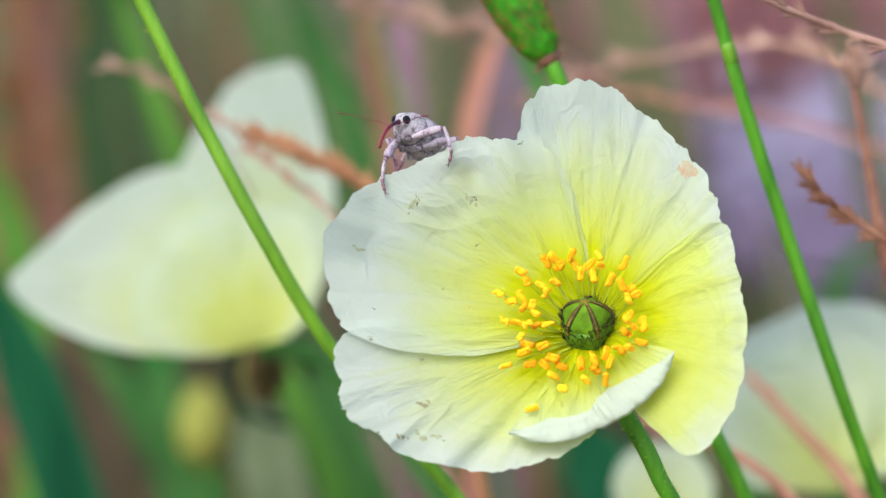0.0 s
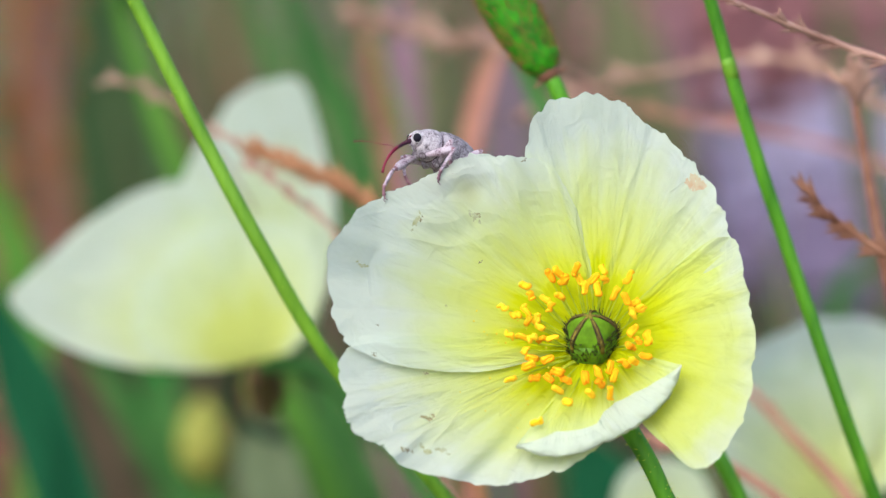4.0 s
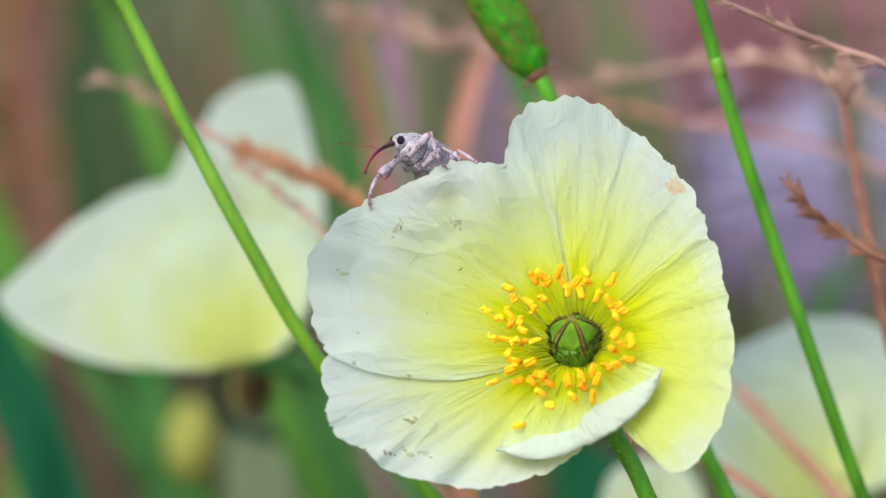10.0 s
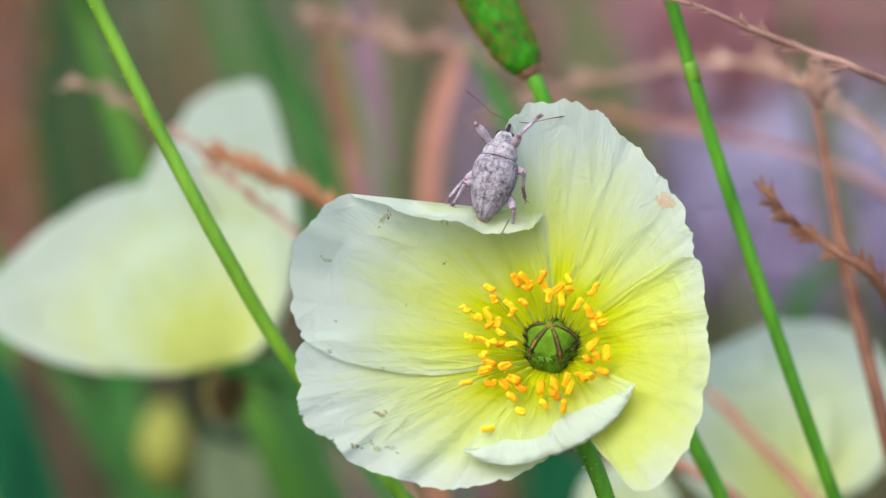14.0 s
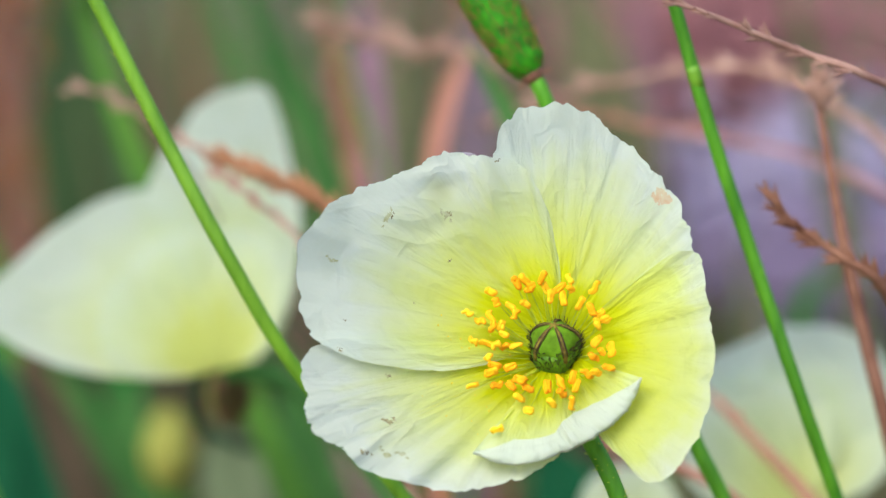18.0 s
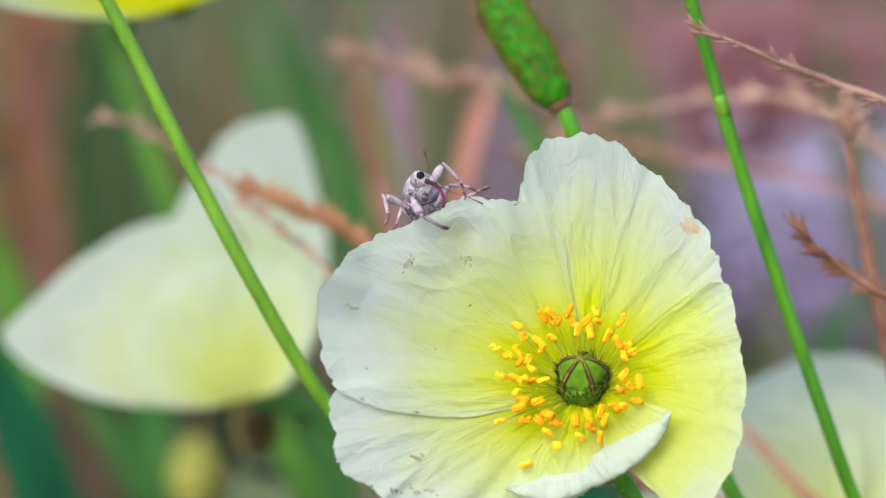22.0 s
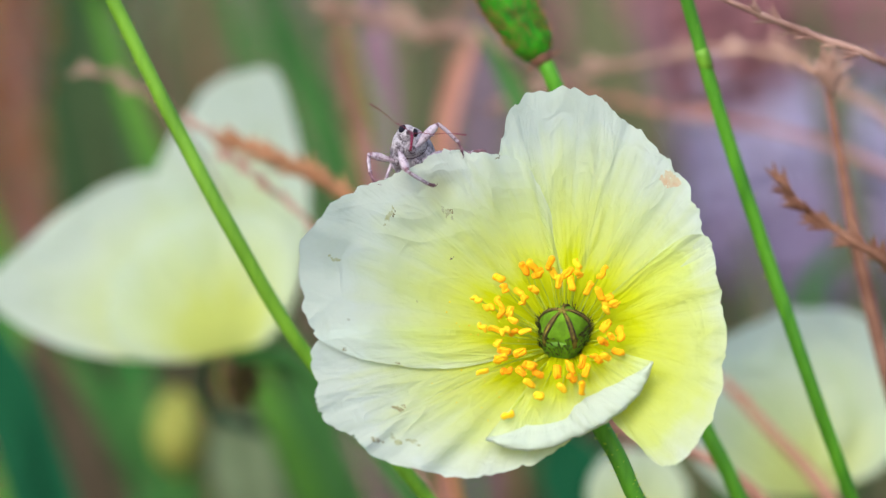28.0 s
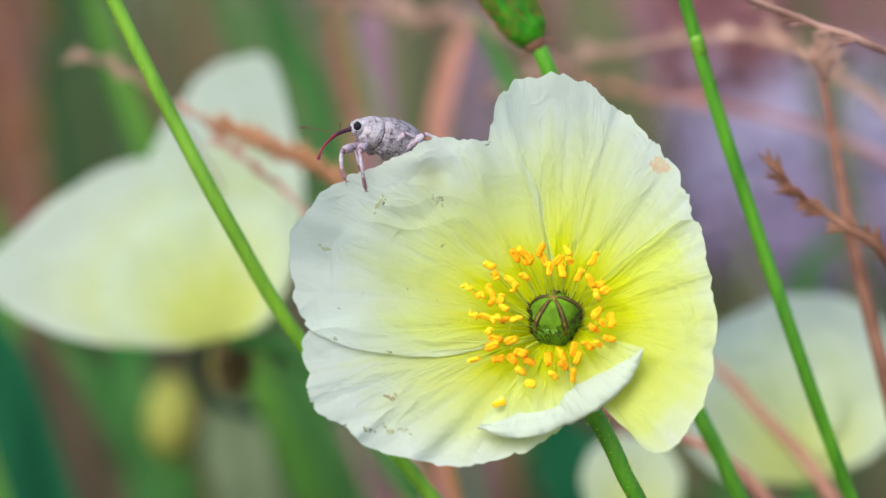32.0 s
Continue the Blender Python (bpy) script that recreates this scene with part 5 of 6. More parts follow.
def meadow():
    """The tangle of far blades and straws that fills the bed behind."""
    m, nt, p, tr = shader("meadow_blades", 0.7, 0.2)
    geo = nt.nodes.new("ShaderNodeNewGeometry")
    co = nt.nodes.new("ShaderNodeTexCoord").outputs["Object"]
    tone = ramp(nt, geo.outputs["Random Per Island"], [(0.0, (0.07, 0.16, 0.055)), (0.4, (0.14, 0.23, 0.095)), (0.6, (0.21, 0.21, 0.13)), (0.75, (0.29, 0.19, 0.15)), (0.85, (0.30, 0.175, 0.21)), (1.0, (0.32, 0.16, 0.14))])
    col = mixed(nt, 0.5, tone, ramp(nt, noise_node(nt, 40, 4, co), [(0.3, (0.55, 0.55, 0.55)), (0.7, (1, 1, 1))]), "MULTIPLY")
    coloured(nt, p, tr, col)
    rng = random.Random(21)
    verts, faces = [], []
    for _ in range(15000):
        y = 0.75 + 3.6 * rng.random() ** 1.6
        x = rng.uniform(-1.7, 1.7)
        h = rng.uniform(0.10, 0.26) + (0.05 if y > 1.6 else 0)
        lean, w = Vector((rng.gauss(0, 0.25), rng.gauss(0, 0.1), 0)), rng.uniform(0.0015, 0.005)
        turn = rng.uniform(-0.8, 0.8)
        side = Vector((math.cos(turn), math.sin(turn), 0)) * w
        k = len(verts)
        for s, ww in ((0, 1), (0.4, 0.9), (0.75, 0.6), (1, 0.08)):
            q = Vector((x, y, -0.01)) + lean * (h * s * s) + Vector((0, 0, (h + 0.01) * s))
            verts += [q - side * ww, q + side * ww]
        for s in range(3):
            faces.append((k + 2 * s, k + 2 * s + 1, k + 2 * s + 3, k + 2 * s + 2))
    wide_rng = random.Random(22)
    for _ in range(24000):  # the meadow goes on all round
        x, y = wide_rng.gauss(0, 4.0), wide_rng.gauss(2.0, 4.0)
        if (abs(x) < 1.6 and 0.7 < y < 4.3) or (abs(x) < 0.9 and -1.6 < y < 0.8):
            continue
        h, w, turn = wide_rng.uniform(0.10, 0.27), wide_rng.uniform(0.002, 0.006), wide_rng.uniform(-0.8, 0.8)
        lean, side = Vector((wide_rng.gauss(0, 0.25), wide_rng.gauss(0, 0.15), 0)), Vector((math.cos(turn), math.sin(turn), 0)) * w
        k = len(verts)
        for s, ww in ((0, 1), (0.5, 0.8), (1, 0.08)):
            q = Vector((x, y, -0.01)) + lean * (h * s * s) + Vector((0, 0, (h + 0.01) * s))
            verts += [q - side * ww, q + side * ww]
        for s in range(2):
            faces.append((k + 2 * s, k + 2 * s + 1, k + 2 * s + 3, k + 2 * s + 2))
    me = bpy.data.meshes.new("meadow_grass")
    me.from_pydata([tuple(v) for v in verts], [], faces)
    me.materials.append(m)
    tagged(new("meadow_grass", me), "blurred tangle of green, brown and mauve grasses", "grass", kind="stuff")


meadow()



def motions():
    """Keys the sway of the poppy in the wind and the weevil with its head and legs."""
    # seconds; shift across and up in millimetres; turn about the pistil in degrees
    sway = [
            (0, 0.15, 0.17, -0.28, -0.12, 0.33), (0.5, 0.86, 1.16, -2.13, 0.02, 0.13), (1, 0.62, 0.44, -2.10, -1.55, 0.94), (1.5, 1.81, 2.08, -3.90, -0.97, 0.44), (2, 0.69, 0.99, -0.93, -1.20, -0.95),
        (2.5, 0.96, 0.52, -1.91, 0.75, 0.75), (3, 0.81, 0.48, -0.29, 0.13, 0.25), (3.5, 0.65, 0.38, -1.17, -0.05, 0.33), (5.5, 0.28, -0.10, -0.24, 0.07, 0.83), (6, 0.00, 0.00, 0.00, 0.00, 0.00),
        (6.5, -0.00, -0.07, 0.24, 0.13, 0.24), (7, -0.49, -0.68, 1.05, -2.05, 1.06), (7.5, -0.41, -0.46, 0.65, -0.51, 0.01), (8, -0.13, -0.20, 0.36, 0.41, 0.81), (8.5, 0.09, -0.18, -0.14, -0.24, 0.21),
        (9, 0.00, 0.01, -0.28, 0.02, 0.42), (9.5, -0.08, 0.04, -0.79, -0.20, -0.35), (10, -0.08, -0.05, -0.05, 0.00, 0.36), (10.5, -0.05, -0.08, -0.29, -0.14, -0.28), (11, -0.18, -0.06, 0.63, 0.21, 0.50),
        (11.5, 0.03, -0.11, 0.50, 0.44, -0.01), (12, -0.08, -0.02, 0.21, 0.79, -0.01), (12.5, -0.01, -0.06, 0.43, 0.86, 0.50), (13, 0.04, -0.12, 0.50, 0.66, 0.68), (13.5, 0.04, -0.01, -0.25, 0.49, -0.50),
        (14, 0.20, -0.16, 4.18, 5.12, 0.68), (14.5, 0.43, -0.29, 3.83, 5.80, 0.92), (16.5, 0.03, 0.09, 2.04, 4.20, 0.45), (17, 0.37, -0.09, 2.06, 3.74, 0.93), (17.5, 0.47, 0.24, 1.47, 2.83, 1.03),
        (18, 0.34, 0.14, -0.10, 2.19, 0.52), (18.5, 0.30, -0.06, 0.79, 2.07, 0.69), (19, 0.12, 0.15, 0.66, 1.44, 0.72), (19.5, 0.07, -0.05, 1.01, 1.34, 1.42), (20, 0.24, -0.09, 1.37, 1.36, 1.08),
        (20.5, 0.02, -0.20, 1.32, 1.20, 0.86), (21, 0.16, 0.03, 1.01, 1.41, 0.57), (21.5, 0.26, -0.07, 0.81, 1.38, 1.12), (22, 0.36, -0.21, 1.87, 1.35, 1.37), (22.5, 0.90, 0.32, -0.65, 0.73, 2.07),
        (23, 0.64, 0.07, 0.43, 1.37, 1.33), (23.5, 0.16, 0.16, 1.42, 1.68, 0.72), (24, -0.18, -0.15, 0.54, 0.82, 0.14), (24.5, 0.49, 0.11, 0.15, 1.39, 1.27), (25, 0.39, 0.12, 0.26, 0.87, 0.60),
        (25.5, 0.75, 0.65, -0.83, 2.25, 0.64), (27.5, 0.26, -0.27, 0.58, 1.34, 1.04), (28, 0.34, -0.16, -0.38, 1.39, 1.34), (28.5, 0.06, 0.34, -0.45, 0.87, 0.80), (29, 0.27, -0.17, 0.70, 1.37, 1.03),
        (29.5, 0.22, -0.07, 0.81, 1.44, 1.04), (30, 0.37, -0.12, 0.62, 1.89, 0.92), (30.5, 0.19, -0.20, 0.53, 1.06, 0.91), (31, 0.19, -0.23, 0.15, 1.15, 1.16), (31.5, 0.13, -0.18, 0.43, 1.34, 1.68),
        (32, 0.02, -0.19, 0.69, 0.86, 1.19)]
    pivot = Vector(CORE)
    
    def at(rows, t):
        k = [r[0] for r in rows]
        return [float(np.interp(t, k, [r[i] for r in rows])) for i in range(1, len(rows[0]))]
    
    def poppy_pose(t):
        dx, dz, rx, ry, rz = at(sway, t)
        return Matrix.Translation(pivot + Vector((dx, 0, dz)) * MM) @ pose(0, 0, 0, rx, ry, rz) @ Matrix.Translation(-pivot)
    
    walk(poppy, [(r[0], TILT @ poppy_pose(r[0])) for r in sway])
    
    # a jolt pushes the bud aside for good
    aside = [(0, 0, 0), (13.6, 0, 0), (13.7, 0, 0), (13.8, 2.4, 0.85), (13.9, 2.4, 0.85), (32, 2.4, 0.9)]
    walk(poppy_bud, [(t, Matrix.Translation(Vector((dx, 0, dz)) * MM)) for t, dx, dz in aside])
    
    # the rim of the broad petal folds forward under the weevil
    hinge = (HINGE[1] - HINGE[0]).normalized()
    bends = [(0, 0), (11.2, 0), (11.5, -8), (11.9, -15), (12.3, -17), (13.6, -17), (13.65, -17), (13.7, -17), (13.73, 0), (13.75, 50), (13.775, 90), (13.8, 115), (14.5, 112), (15.4, 70), (16.0, 20), (16.25, 0), (16.35, 0), (16.45, 0), (17, 0), (32, 0)]
    # gusts open the petals a little: seconds, how far the right ones, how far the broad one
    gusts = [(0, 0, 0.7), (0.5, 0.4, 0.9), (1, 1, 1.2), (1.5, 1.5, 1.7), (2, 1.05, 1.9), (2.5, 0.6, 1.4), (3, 0.75, 1.0), (3.5, 0.45, 0.7), (5.5, 0.12, 0.1), (6, 0, 0), (13.7, 0, 0), (17, 0, 0.3),
             (18, 0, 1.0), (19, 0.05, 1.1), (19.5, 0.08, 0.8), (20, 0.1, 0.3), (22, 0.25, 0), (22.5, 0.7, 0), (23, 0.55, 0), (23.5, 0.15, 0), (24, 0.05, 0), (24.5, 0.3, 0), (25, 0.5, 0), (25.5, 0.35, 0), (27.5, 0.2, 0), (32, 0.15, 0)]
    
    def opened(t, by, which):
        return Matrix.Translation(Vector(by) * (at(gusts, t)[which] * MM))
    
    for ob, by in ((back_petal, (1.45, 0, 0.6)), (side_petal, (1.6, 0, 0)), (front_petal, (0.95, 0, 0))):
        walk(ob, [(g[0], opened(g[0], by, 0)) for g in gusts])
    rise = (0.6, 0, 1.3)
    both = sorted({g[0] for g in gusts} | {r[0] for r in bends})
    walk(broad_petal, [(t, opened(t, rise, 1)) for t in both])
    walk(bent_rim, [(t, opened(t, rise, 1) @ Matrix.Translation(HINGE[0]) @ Matrix.Rotation(radians(at(bends, t)[0]), 4, hinge) @ Matrix.Translation(-HINGE[0])) for t in both])
    
    # seconds; place in the flower's frame in millimetres; heading, nose up, lean; head to its left, head up
    way = [
            (0, -3.70, 4.10, 12.15, 57, 24, 0, 7, -22), (1, -3.62, 4.10, 12.83, 55, 22, 0, 3, -24), (2, -2.66, 4.14, 13.44, 39, 20, 0, -7, -26),
        (3, -2.28, 4.07, 12.43, 37, 20, 0, -4, -26), (3.5, -2.01, 4.07, 12.11, 37, 20, 0, -2, -26), (5.5, -1.31, 4.07, 11.39, 37, 20, 0, 0, -28),
        (6, -1.41, 4.07, 11.31, 37, 20, 0, 0, -28), (7, -1.73, 4.07, 10.76, 37, 20, 0, -2, -26), (8, -1.75, 4.07, 11.34, 37, 20, 0, -4, -26),
        (9, -2.40, 4.08, 11.95, 39, 24, 0, -8, -28), (10, -1.86, 4.08, 11.67, 39, 24, 0, -6, -28), (10.5, -1.47, 3.77, 12.07, 45, 24, 0, 0, -32),
        (11, -1.17, 4.05, 11.94, 55, 24, 0, 10, -30), (11.5, -0.35, 3.95, 10.89, 78, 24, 0, 18, -32), (12, 1.18, 3.89, 11.26, 92, 28, 0, 28, -26),
        (12.5, 2.04, 3.16, 12.51, 102, 34, 0, 50, -12), (13, 2.80, 3.10, 11.41, 108, 34, 0, 56, -10), (13.5, 2.81, 3.43, 12.75, 122, 32, 0, 46, -4),
        (13.7, 2.33, 3.34, 12.30, 126, 32, 0, 42, -4), (13.733, 3.61, 1.85, 11.02, 185, 48, 0, 10, 0), (13.767, 6.84, 0.36, 10.05, 228, 66, 4, 0, 0),
        (13.8, 9.75, -0.45, 9.78, 258, 74, 12, 0, -20), (14, 8.79, -0.26, 10.51, 262, 78, 9, 0, -25), (14.5, 8.81, -0.26, 11.99, 262, 78, 12, 0, -25),
        (15.5, 9.13, 0.04, 12.80, 262, 74, 10, 0, -20), (16.5, 7.05, 2.87, 15.57, 266, 48, 9, 0, -45), (16.8, 5.43, 6.97, 13.30, 276, 20, 0, 0, 0),
        (17, 4.52, 11.21, 11.83, 284, -14, 0, 0, 0), (17.3, 3.89, 11.57, 10.90, 288, -18, 0, 0, 0), (17.5, 3.59, 11.87, 9.92, 294, -22, 0, 0, 0),
        (18, 2.85, 11.49, 8.30, 310, -22, 0, 0, 0), (18.5, 0.89, 10.73, 6.38, 335, -8, 0, 0, 0), (19, -2.19, 9.02, 4.56, 350, 2, 0, 0, -5),
        (19.3, -1.98, 7.90, 6.56, 358, 8, 0, 0, -15), (19.5, -2.94, 5.10, 7.27, 362, 12, 0, 0, -20), (19.7, -3.11, 5.29, 8.59, 366, 12, 0, 0, -22),
        (20, -3.27, 5.57, 9.46, 372, 12, 0, 0, -22), (20.2, -3.22, 5.28, 10.81, 388, 14, 0, 5, -22), (20.5, -2.52, 3.02, 10.99, 412, 22, 0, 15, -28),
        (21, -2.63, 1.70, 11.41, 430, 30, 0, 54, -19), (21.5, -1.41, 1.66, 11.27, 438, 34, 0, 66, -15), (22, -2.48, 1.64, 10.86, 436, 34, 0, 64, -17),
        (22.5, -2.71, 1.62, 11.81, 434, 34, 0, 64, -17), (23, -2.33, 1.62, 11.12, 434, 34, 0, 64, -17), (23.5, -2.36, 1.62, 11.10, 434, 34, 0, 62, -17),
        (24, -2.41, 1.62, 10.70, 434, 34, 0, 62, -17), (24.5, -2.20, 1.62, 11.12, 434, 34, 0, 62, -17), (25, -1.83, 1.62, 11.15, 434, 34, 0, 62, -17),
        (25.5, -2.47, 1.62, 11.68, 434, 34, 0, 62, -17), (27.5, -1.71, 1.62, 10.94, 434, 34, 0, 33, -19), (28, -1.71, 1.62, 10.77, 434, 34, 0, 29, -19),
        (28.5, -2.25, 1.62, 11.58, 434, 34, 0, 31, -19), (29, -1.74, 1.62, 10.79, 434, 34, 0, 29, -19), (29.6, -1.47, 1.69, 11.67, 434, 32, 0, 19, -17),
        (30, -1.97, 1.69, 11.50, 434, 32, 0, 17, -17), (30.2, -1.83, 3.78, 11.34, 432, 28, 0, 12, -24), (30.4, -1.77, 4.08, 11.47, 416, 24, 0, 4, -26),
        (30.6, -2.66, 3.37, 10.66, 406, 20, 0, 0, -24), (30.8, -2.06, 3.31, 10.82, 404, 20, 0, -6, -20), (31, -1.97, 3.77, 11.22, 402, 18, 0, -6, -18),
        (31.2, -3.08, 3.66, 10.93, 398, 16, 0, -8, -18), (31.4, -2.62, 3.58, 10.86, 396, 16, 0, -8, -18), (31.6, -3.75, 3.52, 10.97, 394, 15, 0, -8, -18),
        (31.8, -3.49, 3.44, 11.17, 392, 15, 0, -8, -18), (32, -4.54, 3.36, 10.73, 390, 14, 0, -6, -18)]
    feet = {
        "fore_l": [(0, 1.2, -1.2, 8.6), (1, -0.6, -1.6, 8.7), (2, -1.3, -1.7, 9.6), (3, -1.7, -1.6, 8.6), (6, -1.1, -1.0, 6.6),
            (8, -1.6, -1.2, 6.4), (8.8, 0.6, -0.1, 9.6), (9, 0.6, -0.1, 9.6), (10.5, 1.5, 0.1, 9.5), (10.8, 1.5, -1.2, 6.7),
            (11, 1.4, -1.4, 6.6), (11.5, 1.9, -1.2, 4.0), (11.8, 3.1, 0.5, 5.0), (12, 5.7, 0.9, 6.9), (12.5, 8.5, 1.8, 8.1),
            (13, 11.3, 1.3, 8.3), (13.6, 10.2, 1.1, 10.8), (19.4, -2.5, -0.8, 7.0), (20, -3.3, -1.1, 8.8), (20.2, -3.6, -1.1, 6.7),
            (20.5, 0.7, -0.0, 8.8), (21, 1.9, 0.7, 11.0), (21.5, 2.8, 1.0, 10.7), (22.5, 3.1, 0.9, 11.6), (24, 4.4, 1.2, 10.7),
            (25.5, 3.2, 1.1, 10.4), (27.5, 5.1, 1.3, 10.8), (29, 4.3, 1.2, 10.3), (30, 3.7, -0.2, 10.1), (30.3, 4.1, 1.3, 8.7),
            (30.6, 0.4, -1.2, 4.4), (30.8, 0.6, -1.1, 4.6), (31, -1.3, -1.6, 6.1), (31.2, -1.2, -1.6, 4.6), (31.4, -1.7, -1.7, 3.8),
            (31.6, -4.6, -2.6, 4.4), (31.8, -4.6, -2.6, 4.4), (32, -5.8, -3.0, 4.3)],
        "fore_r": [(0, -7.5, -3.9, 4.6), (1, -7.9, -3.9, 5.5), (2, -8.7, -3.6, 7.0), (3, -8.7, -3.6, 6.3), (6, -8.1, -3.4, 4.3),
            (8, -8.2, -3.4, 5.1), (9, -8.3, -3.5, 4.8), (10, -8.2, -3.4, 4.6), (11, -7.8, -3.3, 5.1), (11.2, -8.8, -3.7, 5.3),
            (11.5, -9.4, -3.9, 5.3), (11.8, -3.6, -1.4, 5.6), (12, 1.1, 0.1, 4.9), (12.4, 0.7, 0.0, 6.4), (13, 1.7, 0.2, 6.7),
            (13.6, 3.5, 0.5, 9.6), (13.8, 13.1, 0.1, 16.1), (14, 13.4, 0.1, 16.4), (14.5, 12.8, -0.1, 17.2), (16, 10.3, 0.6, 13.2),
            (20.5, -6.9, -4.0, 5.7), (20.9, -7.2, -4.1, 5.9), (21.2, -0.9, -2.1, 7.0), (21.5, -1.1, -2.2, 4.2), (22, 0.7, -1.7, 6.4),
            (23, 1.1, -1.6, 6.4), (24, 1.1, -1.6, 6.2), (25, 0.8, -1.7, 6.0), (25.5, 0.5, -1.7, 6.7), (27.5, 1.0, -1.6, 6.2),
            (28, 1.3, -1.5, 5.8), (29, 1.3, -1.5, 5.6), (30, 0.7, -1.7, 6.7), (30.2, 0.4, -1.8, 5.8), (30.5, -5.0, -2.7, 5.0),
            (30.8, -4.9, -2.7, 4.5), (31.1, -5.5, -2.9, 4.8), (31.3, -8.3, -3.9, 5.9), (32, -8.5, -4.0, 5.6)],
        "mid_l": [(0, 3.4, 4.5, 8.6), (2, 3.0, 4.3, 10.2), (6, 3.0, 1.6, 10.0), (8.5, 3.4, 1.6, 10.1), (9, 4.3, 1.7, 10.0),
            (10.5, 4.7, 1.7, 9.9), (11, 5.2, 1.8, 9.6), (11.5, 7.4, 3.2, 8.4), (12, 10.2, 4.2, 8.6), (12.5, 10.5, 4.2, 8.5),
            (13.8, 3.1, 0.3, 4.8), (14, 2.3, 0.1, 4.1), (14.5, 1.8, 0.0, 4.5), (16.4, 7.1, 0.7, 10.4), (20, -2.1, -0.8, 10.1),
            (20.5, 2.7, 1.1, 9.2), (21, 3.9, 2.9, 11.1), (22.5, 4.5, 2.9, 11.6), (24, 6.1, 3.3, 10.5), (25.5, 4.8, 3.1, 10.2),
            (27.5, 6.8, 3.3, 10.5), (29, 6.0, 3.3, 10.0), (30.4, 5.3, 3.3, 8.5), (30.8, 3.8, 3.1, 8.4), (31.2, 2.8, 3.9, 8.8),
            (32, 2.0, 4.0, 9.2)],
        "mid_r": [(0, -5.3, 1.3, 7.5), (3, -5.2, 1.3, 7.2), (6, -4.1, 1.7, 7.4), (10.5, -3.8, 1.8, 7.4), (11.5, -3.8, 1.8, 6.3),
            (12, -4.2, 1.2, 7.2), (12.5, -3.3, 1.5, 6.2), (13, -2.3, -0.1, 7.3), (13.7, -3.2, -0.3, 7.9), (13.8, 11.6, 1.0, 2.9),
            (14.5, 12.9, 0.2, 15.5), (16.5, 11.3, -0.1, 17.0), (21, -7.4, 0.0, 7.1), (22, -6.2, -1.3, 7.1), (23, -6.6, -1.5, 7.0),
            (24, -6.6, -1.5, 6.8), (25.5, -7.8, -2.0, 5.9), (27.5, -6.2, -1.3, 6.5), (29, -6.4, -1.4, 6.2), (30.2, -6.0, -1.3, 5.3),
            (30.6, -3.6, 1.8, 5.0), (32, -6.1, 1.0, 5.8)],
        "hind_l": [(5.5, 3.8, 3.4, 8.2), (8, 5.2, 3.2, 9.0), (8.8, 6.2, 3.0, 9.6), (10.5, 6.6, 3.0, 9.6), (11, 7.4, 3.0, 9.5), (11.5, 7.8, 4.2, 8.2), (13.5, 8.0, 5.0, 7.0),
            (13.8, 3.8, 0.4, 4.1), (14.5, 3.3, 0.3, 4.1), (16, 5.1, 0.6, 8.4), (16.5, 5.5, 0.6, 8.8), (17, 4.6, 1.4, 8.8),
            (20, 2.6, 3.2, 11.0), (21, 5.2, 3.1, 11.4), (22.5, 5.8, 3.1, 12.0), (24, 6.5, 3.3, 11.0), (25.5, 5.1, 3.1, 10.7),
            (27.5, 7.2, 3.3, 11.0), (29, 7.0, 3.4, 10.1), (30.2, 7.0, 3.5, 9.2), (31, 5.5, 3.7, 8.6), (32, 5.2, 3.1, 8.8)],
        "hind_r": [(13.8, 10.9, 1.0, 2.8), (14, 11.1, 0.9, 2.0), (14.5, 10.6, 0.9, 1.8), (16.5, 13.5, -0.0, 6.2), (16.8, 13.2, 1.0, 6.7),
            (17, 13.2, 1.1, 7.0), (17.4, 12.9, 1.1, 7.2), (18.2, 13.2, 1.1, 7.5)],
    }
    
    def weevil_pose(t):
        x, y, z, turn, nose, lean, _, _ = at(way, t)
        a, b = radians(turn), radians(nose)
        ahead = Vector((-math.cos(a), -math.sin(a), 0))
        left = Vector((0, 0, 1)).cross(ahead)
        nose_way = ahead * math.cos(b) + Vector((0, 0, math.sin(b)))
        m = Matrix((nose_way, left, nose_way.cross(left))).transposed().to_4x4()
        return Matrix.Translation(Vector((x, y, z)) * MM) @ pose(0, 0, 0, 0, lean, 0) @ m
    
    times = sorted({r[0] for r in way} | {i * 0.5 for i in range(65)})
    walk(weevil, [(t, TILT @ poppy_pose(t) @ weevil_pose(t)) for t in times])
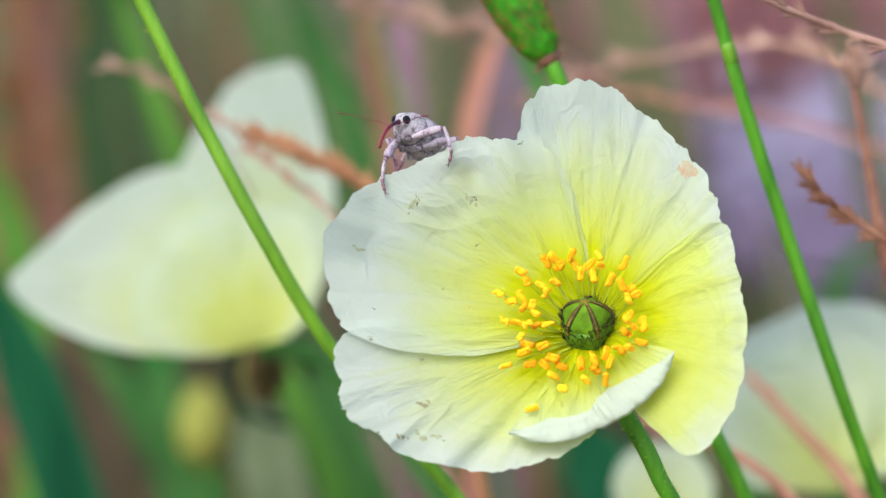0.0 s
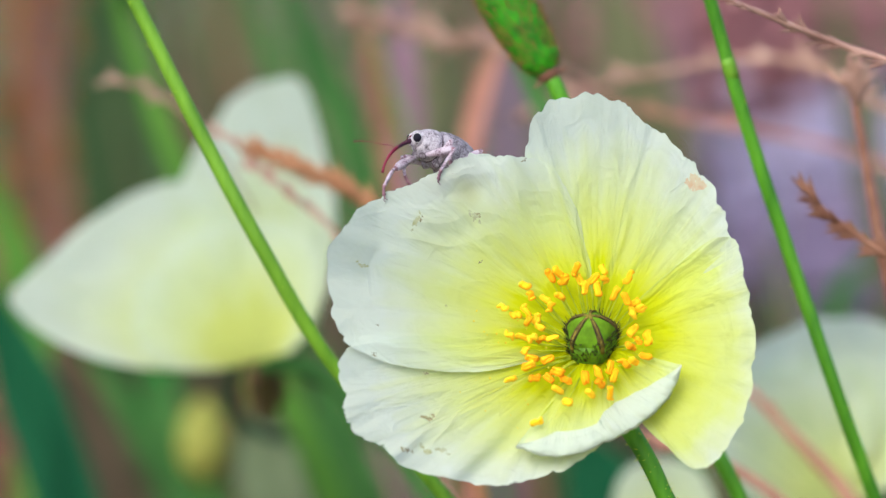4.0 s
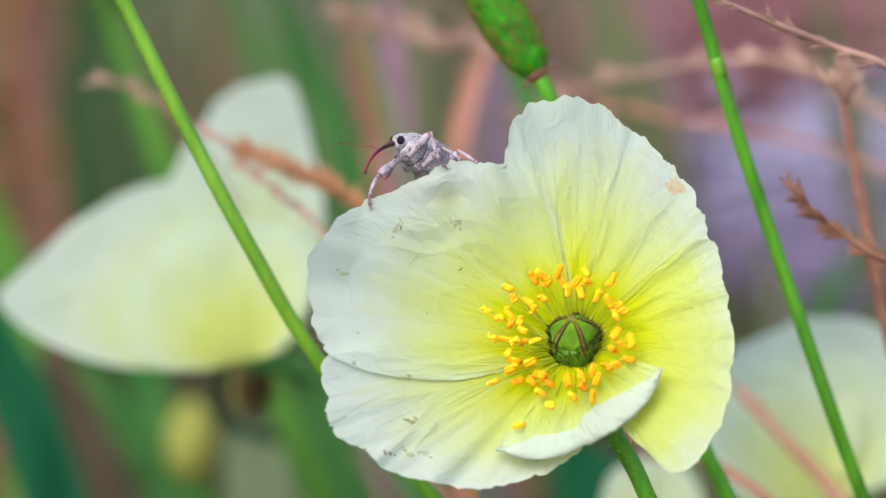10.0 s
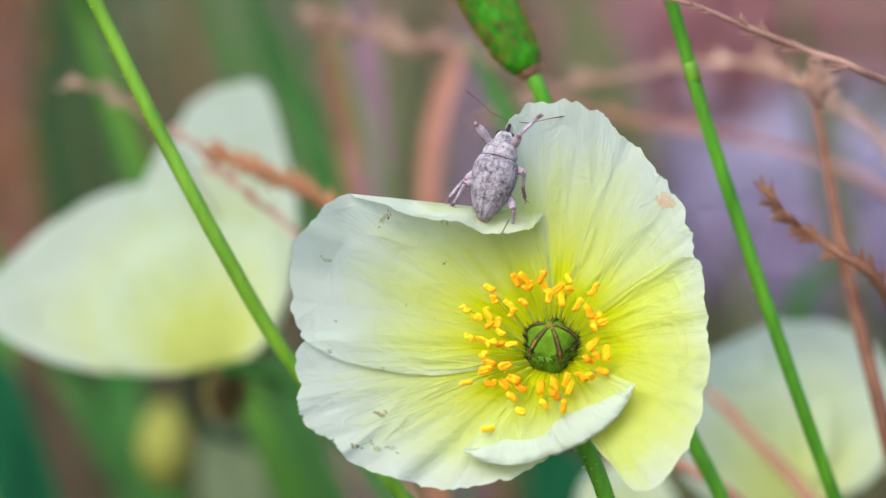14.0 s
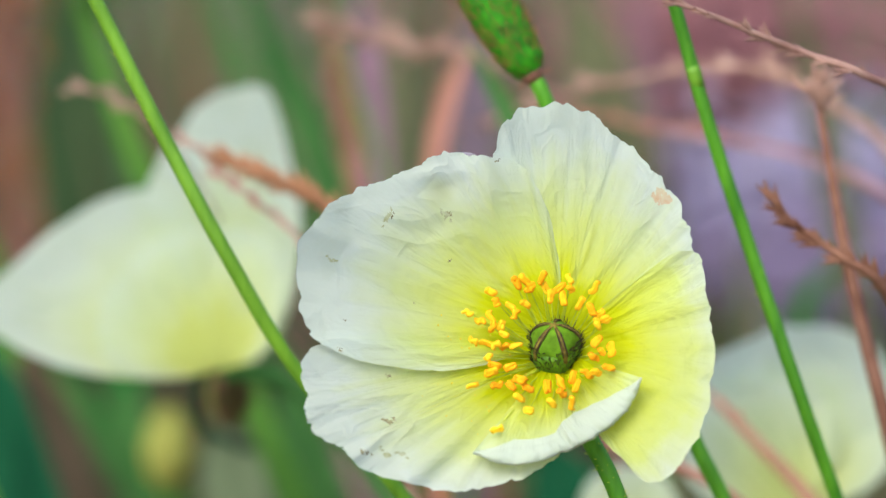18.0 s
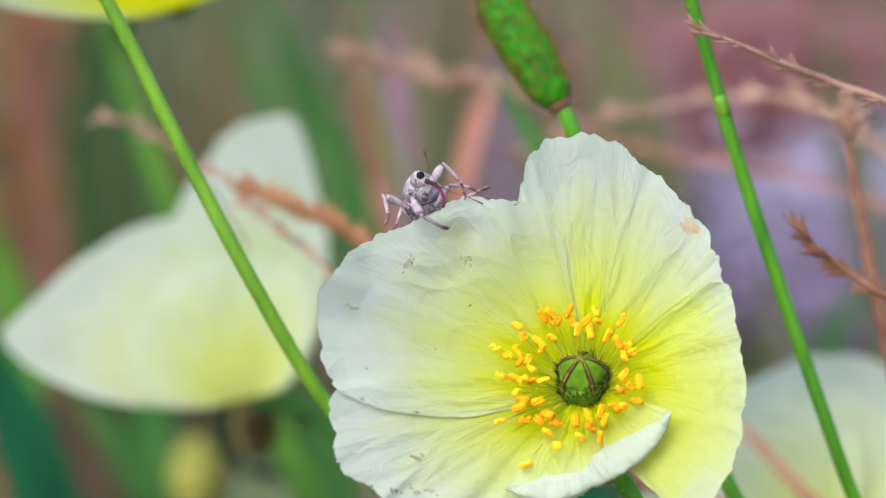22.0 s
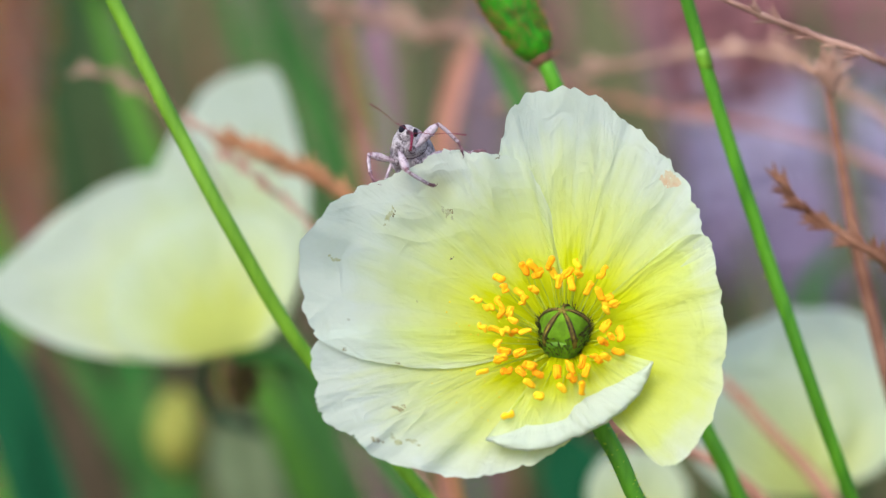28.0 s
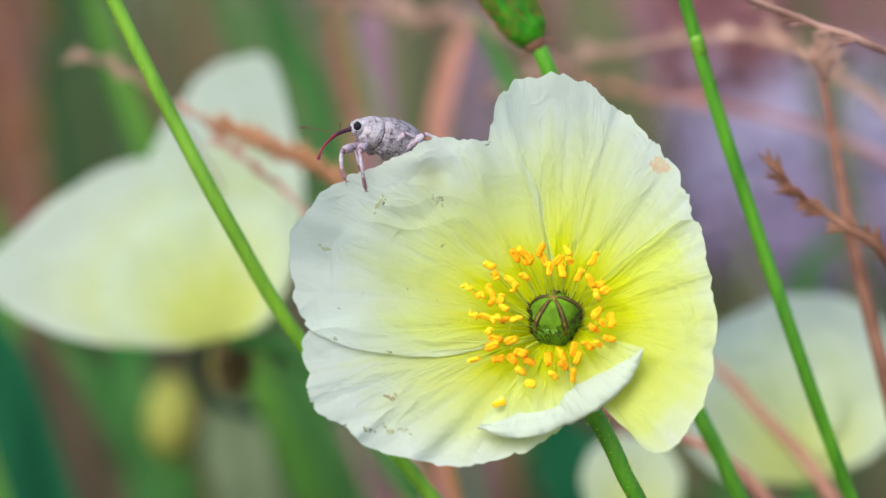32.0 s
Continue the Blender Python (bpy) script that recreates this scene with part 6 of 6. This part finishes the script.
    walk(weevil_head, [(t, pose(2.2 * MM, 0, 0.1 * MM, 0, -at(way, t)[7], at(way, t)[6])) for t in times])
    
    def frame_along(d, up):
        x = d.normalized()
        y = up.cross(x).normalized()
        return Matrix((x, y, x.cross(y))).transposed().to_4x4()
    
    for key, (femur, tibia, hip, stance, long_femur, long_tibia) in weevil_legs.items():
        rows_f, rows_t = [], []
        side = 1 if hip.y > 0 else -1
        for t in times:
            rows = feet[key]
            foot = Vector(stance)
            before = [r for r in rows if r[0] <= t + 1e-6]
            after = [r for r in rows if r[0] >= t - 1e-6]
            if before and after and after[0][0] - before[-1][0] < 3.1:
                foot = weevil_pose(t).inverted() @ (Vector(at(rows, t)) * MM)
            d = foot - hip
            reach = min(max(d.length, 0.9 * MM), (long_femur + long_tibia) * 0.985)
            d = d.normalized()
            bend = (long_femur ** 2 + reach ** 2 - long_tibia ** 2) / (2 * long_femur * reach)
            bend = max(-1.0, min(1.0, bend))
            if hip.x > 0.5 * MM:
                lift = Vector((0.9 if side < 0 else float(np.interp(t, (0, 3, 8, 9, 11, 12, 30.2, 30.7), (0.0, -0.3, -0.4, 0.1, 0.35, 0.3, 0.15, 0.9))), 0.5 * side, 0.85))
                if side < 0:  # this foreleg reaches out low while the head is turned away
                    lift = lift.lerp(Vector((1.0, -0.6, -0.25)), float(np.interp(t, (20.5, 21.5, 29.8, 30.6), (0, 1, 1, 0))))
            else:
                lift = Vector((0.2 if hip.x > -1.5 * MM else -0.5, 0.45 * side, 1.0))
            lift = (lift - d * lift.dot(d)).normalized()
            knee = hip + d * (long_femur * bend) + lift * (long_femur * math.sqrt(1 - bend * bend))
            m = Matrix.Translation(hip) @ frame_along(knee - hip, lift)
            rows_f.append((t, m))
            shin = m.inverted() @ (hip + d * reach) - Vector((long_femur, 0, 0))
            rows_t.append((t, Matrix.Translation((long_femur, 0, 0)) @ frame_along(shin, Vector((0.3, 0, 1)))))
        walk(femur, rows_f)
        walk(tibia, rows_t)


motions()
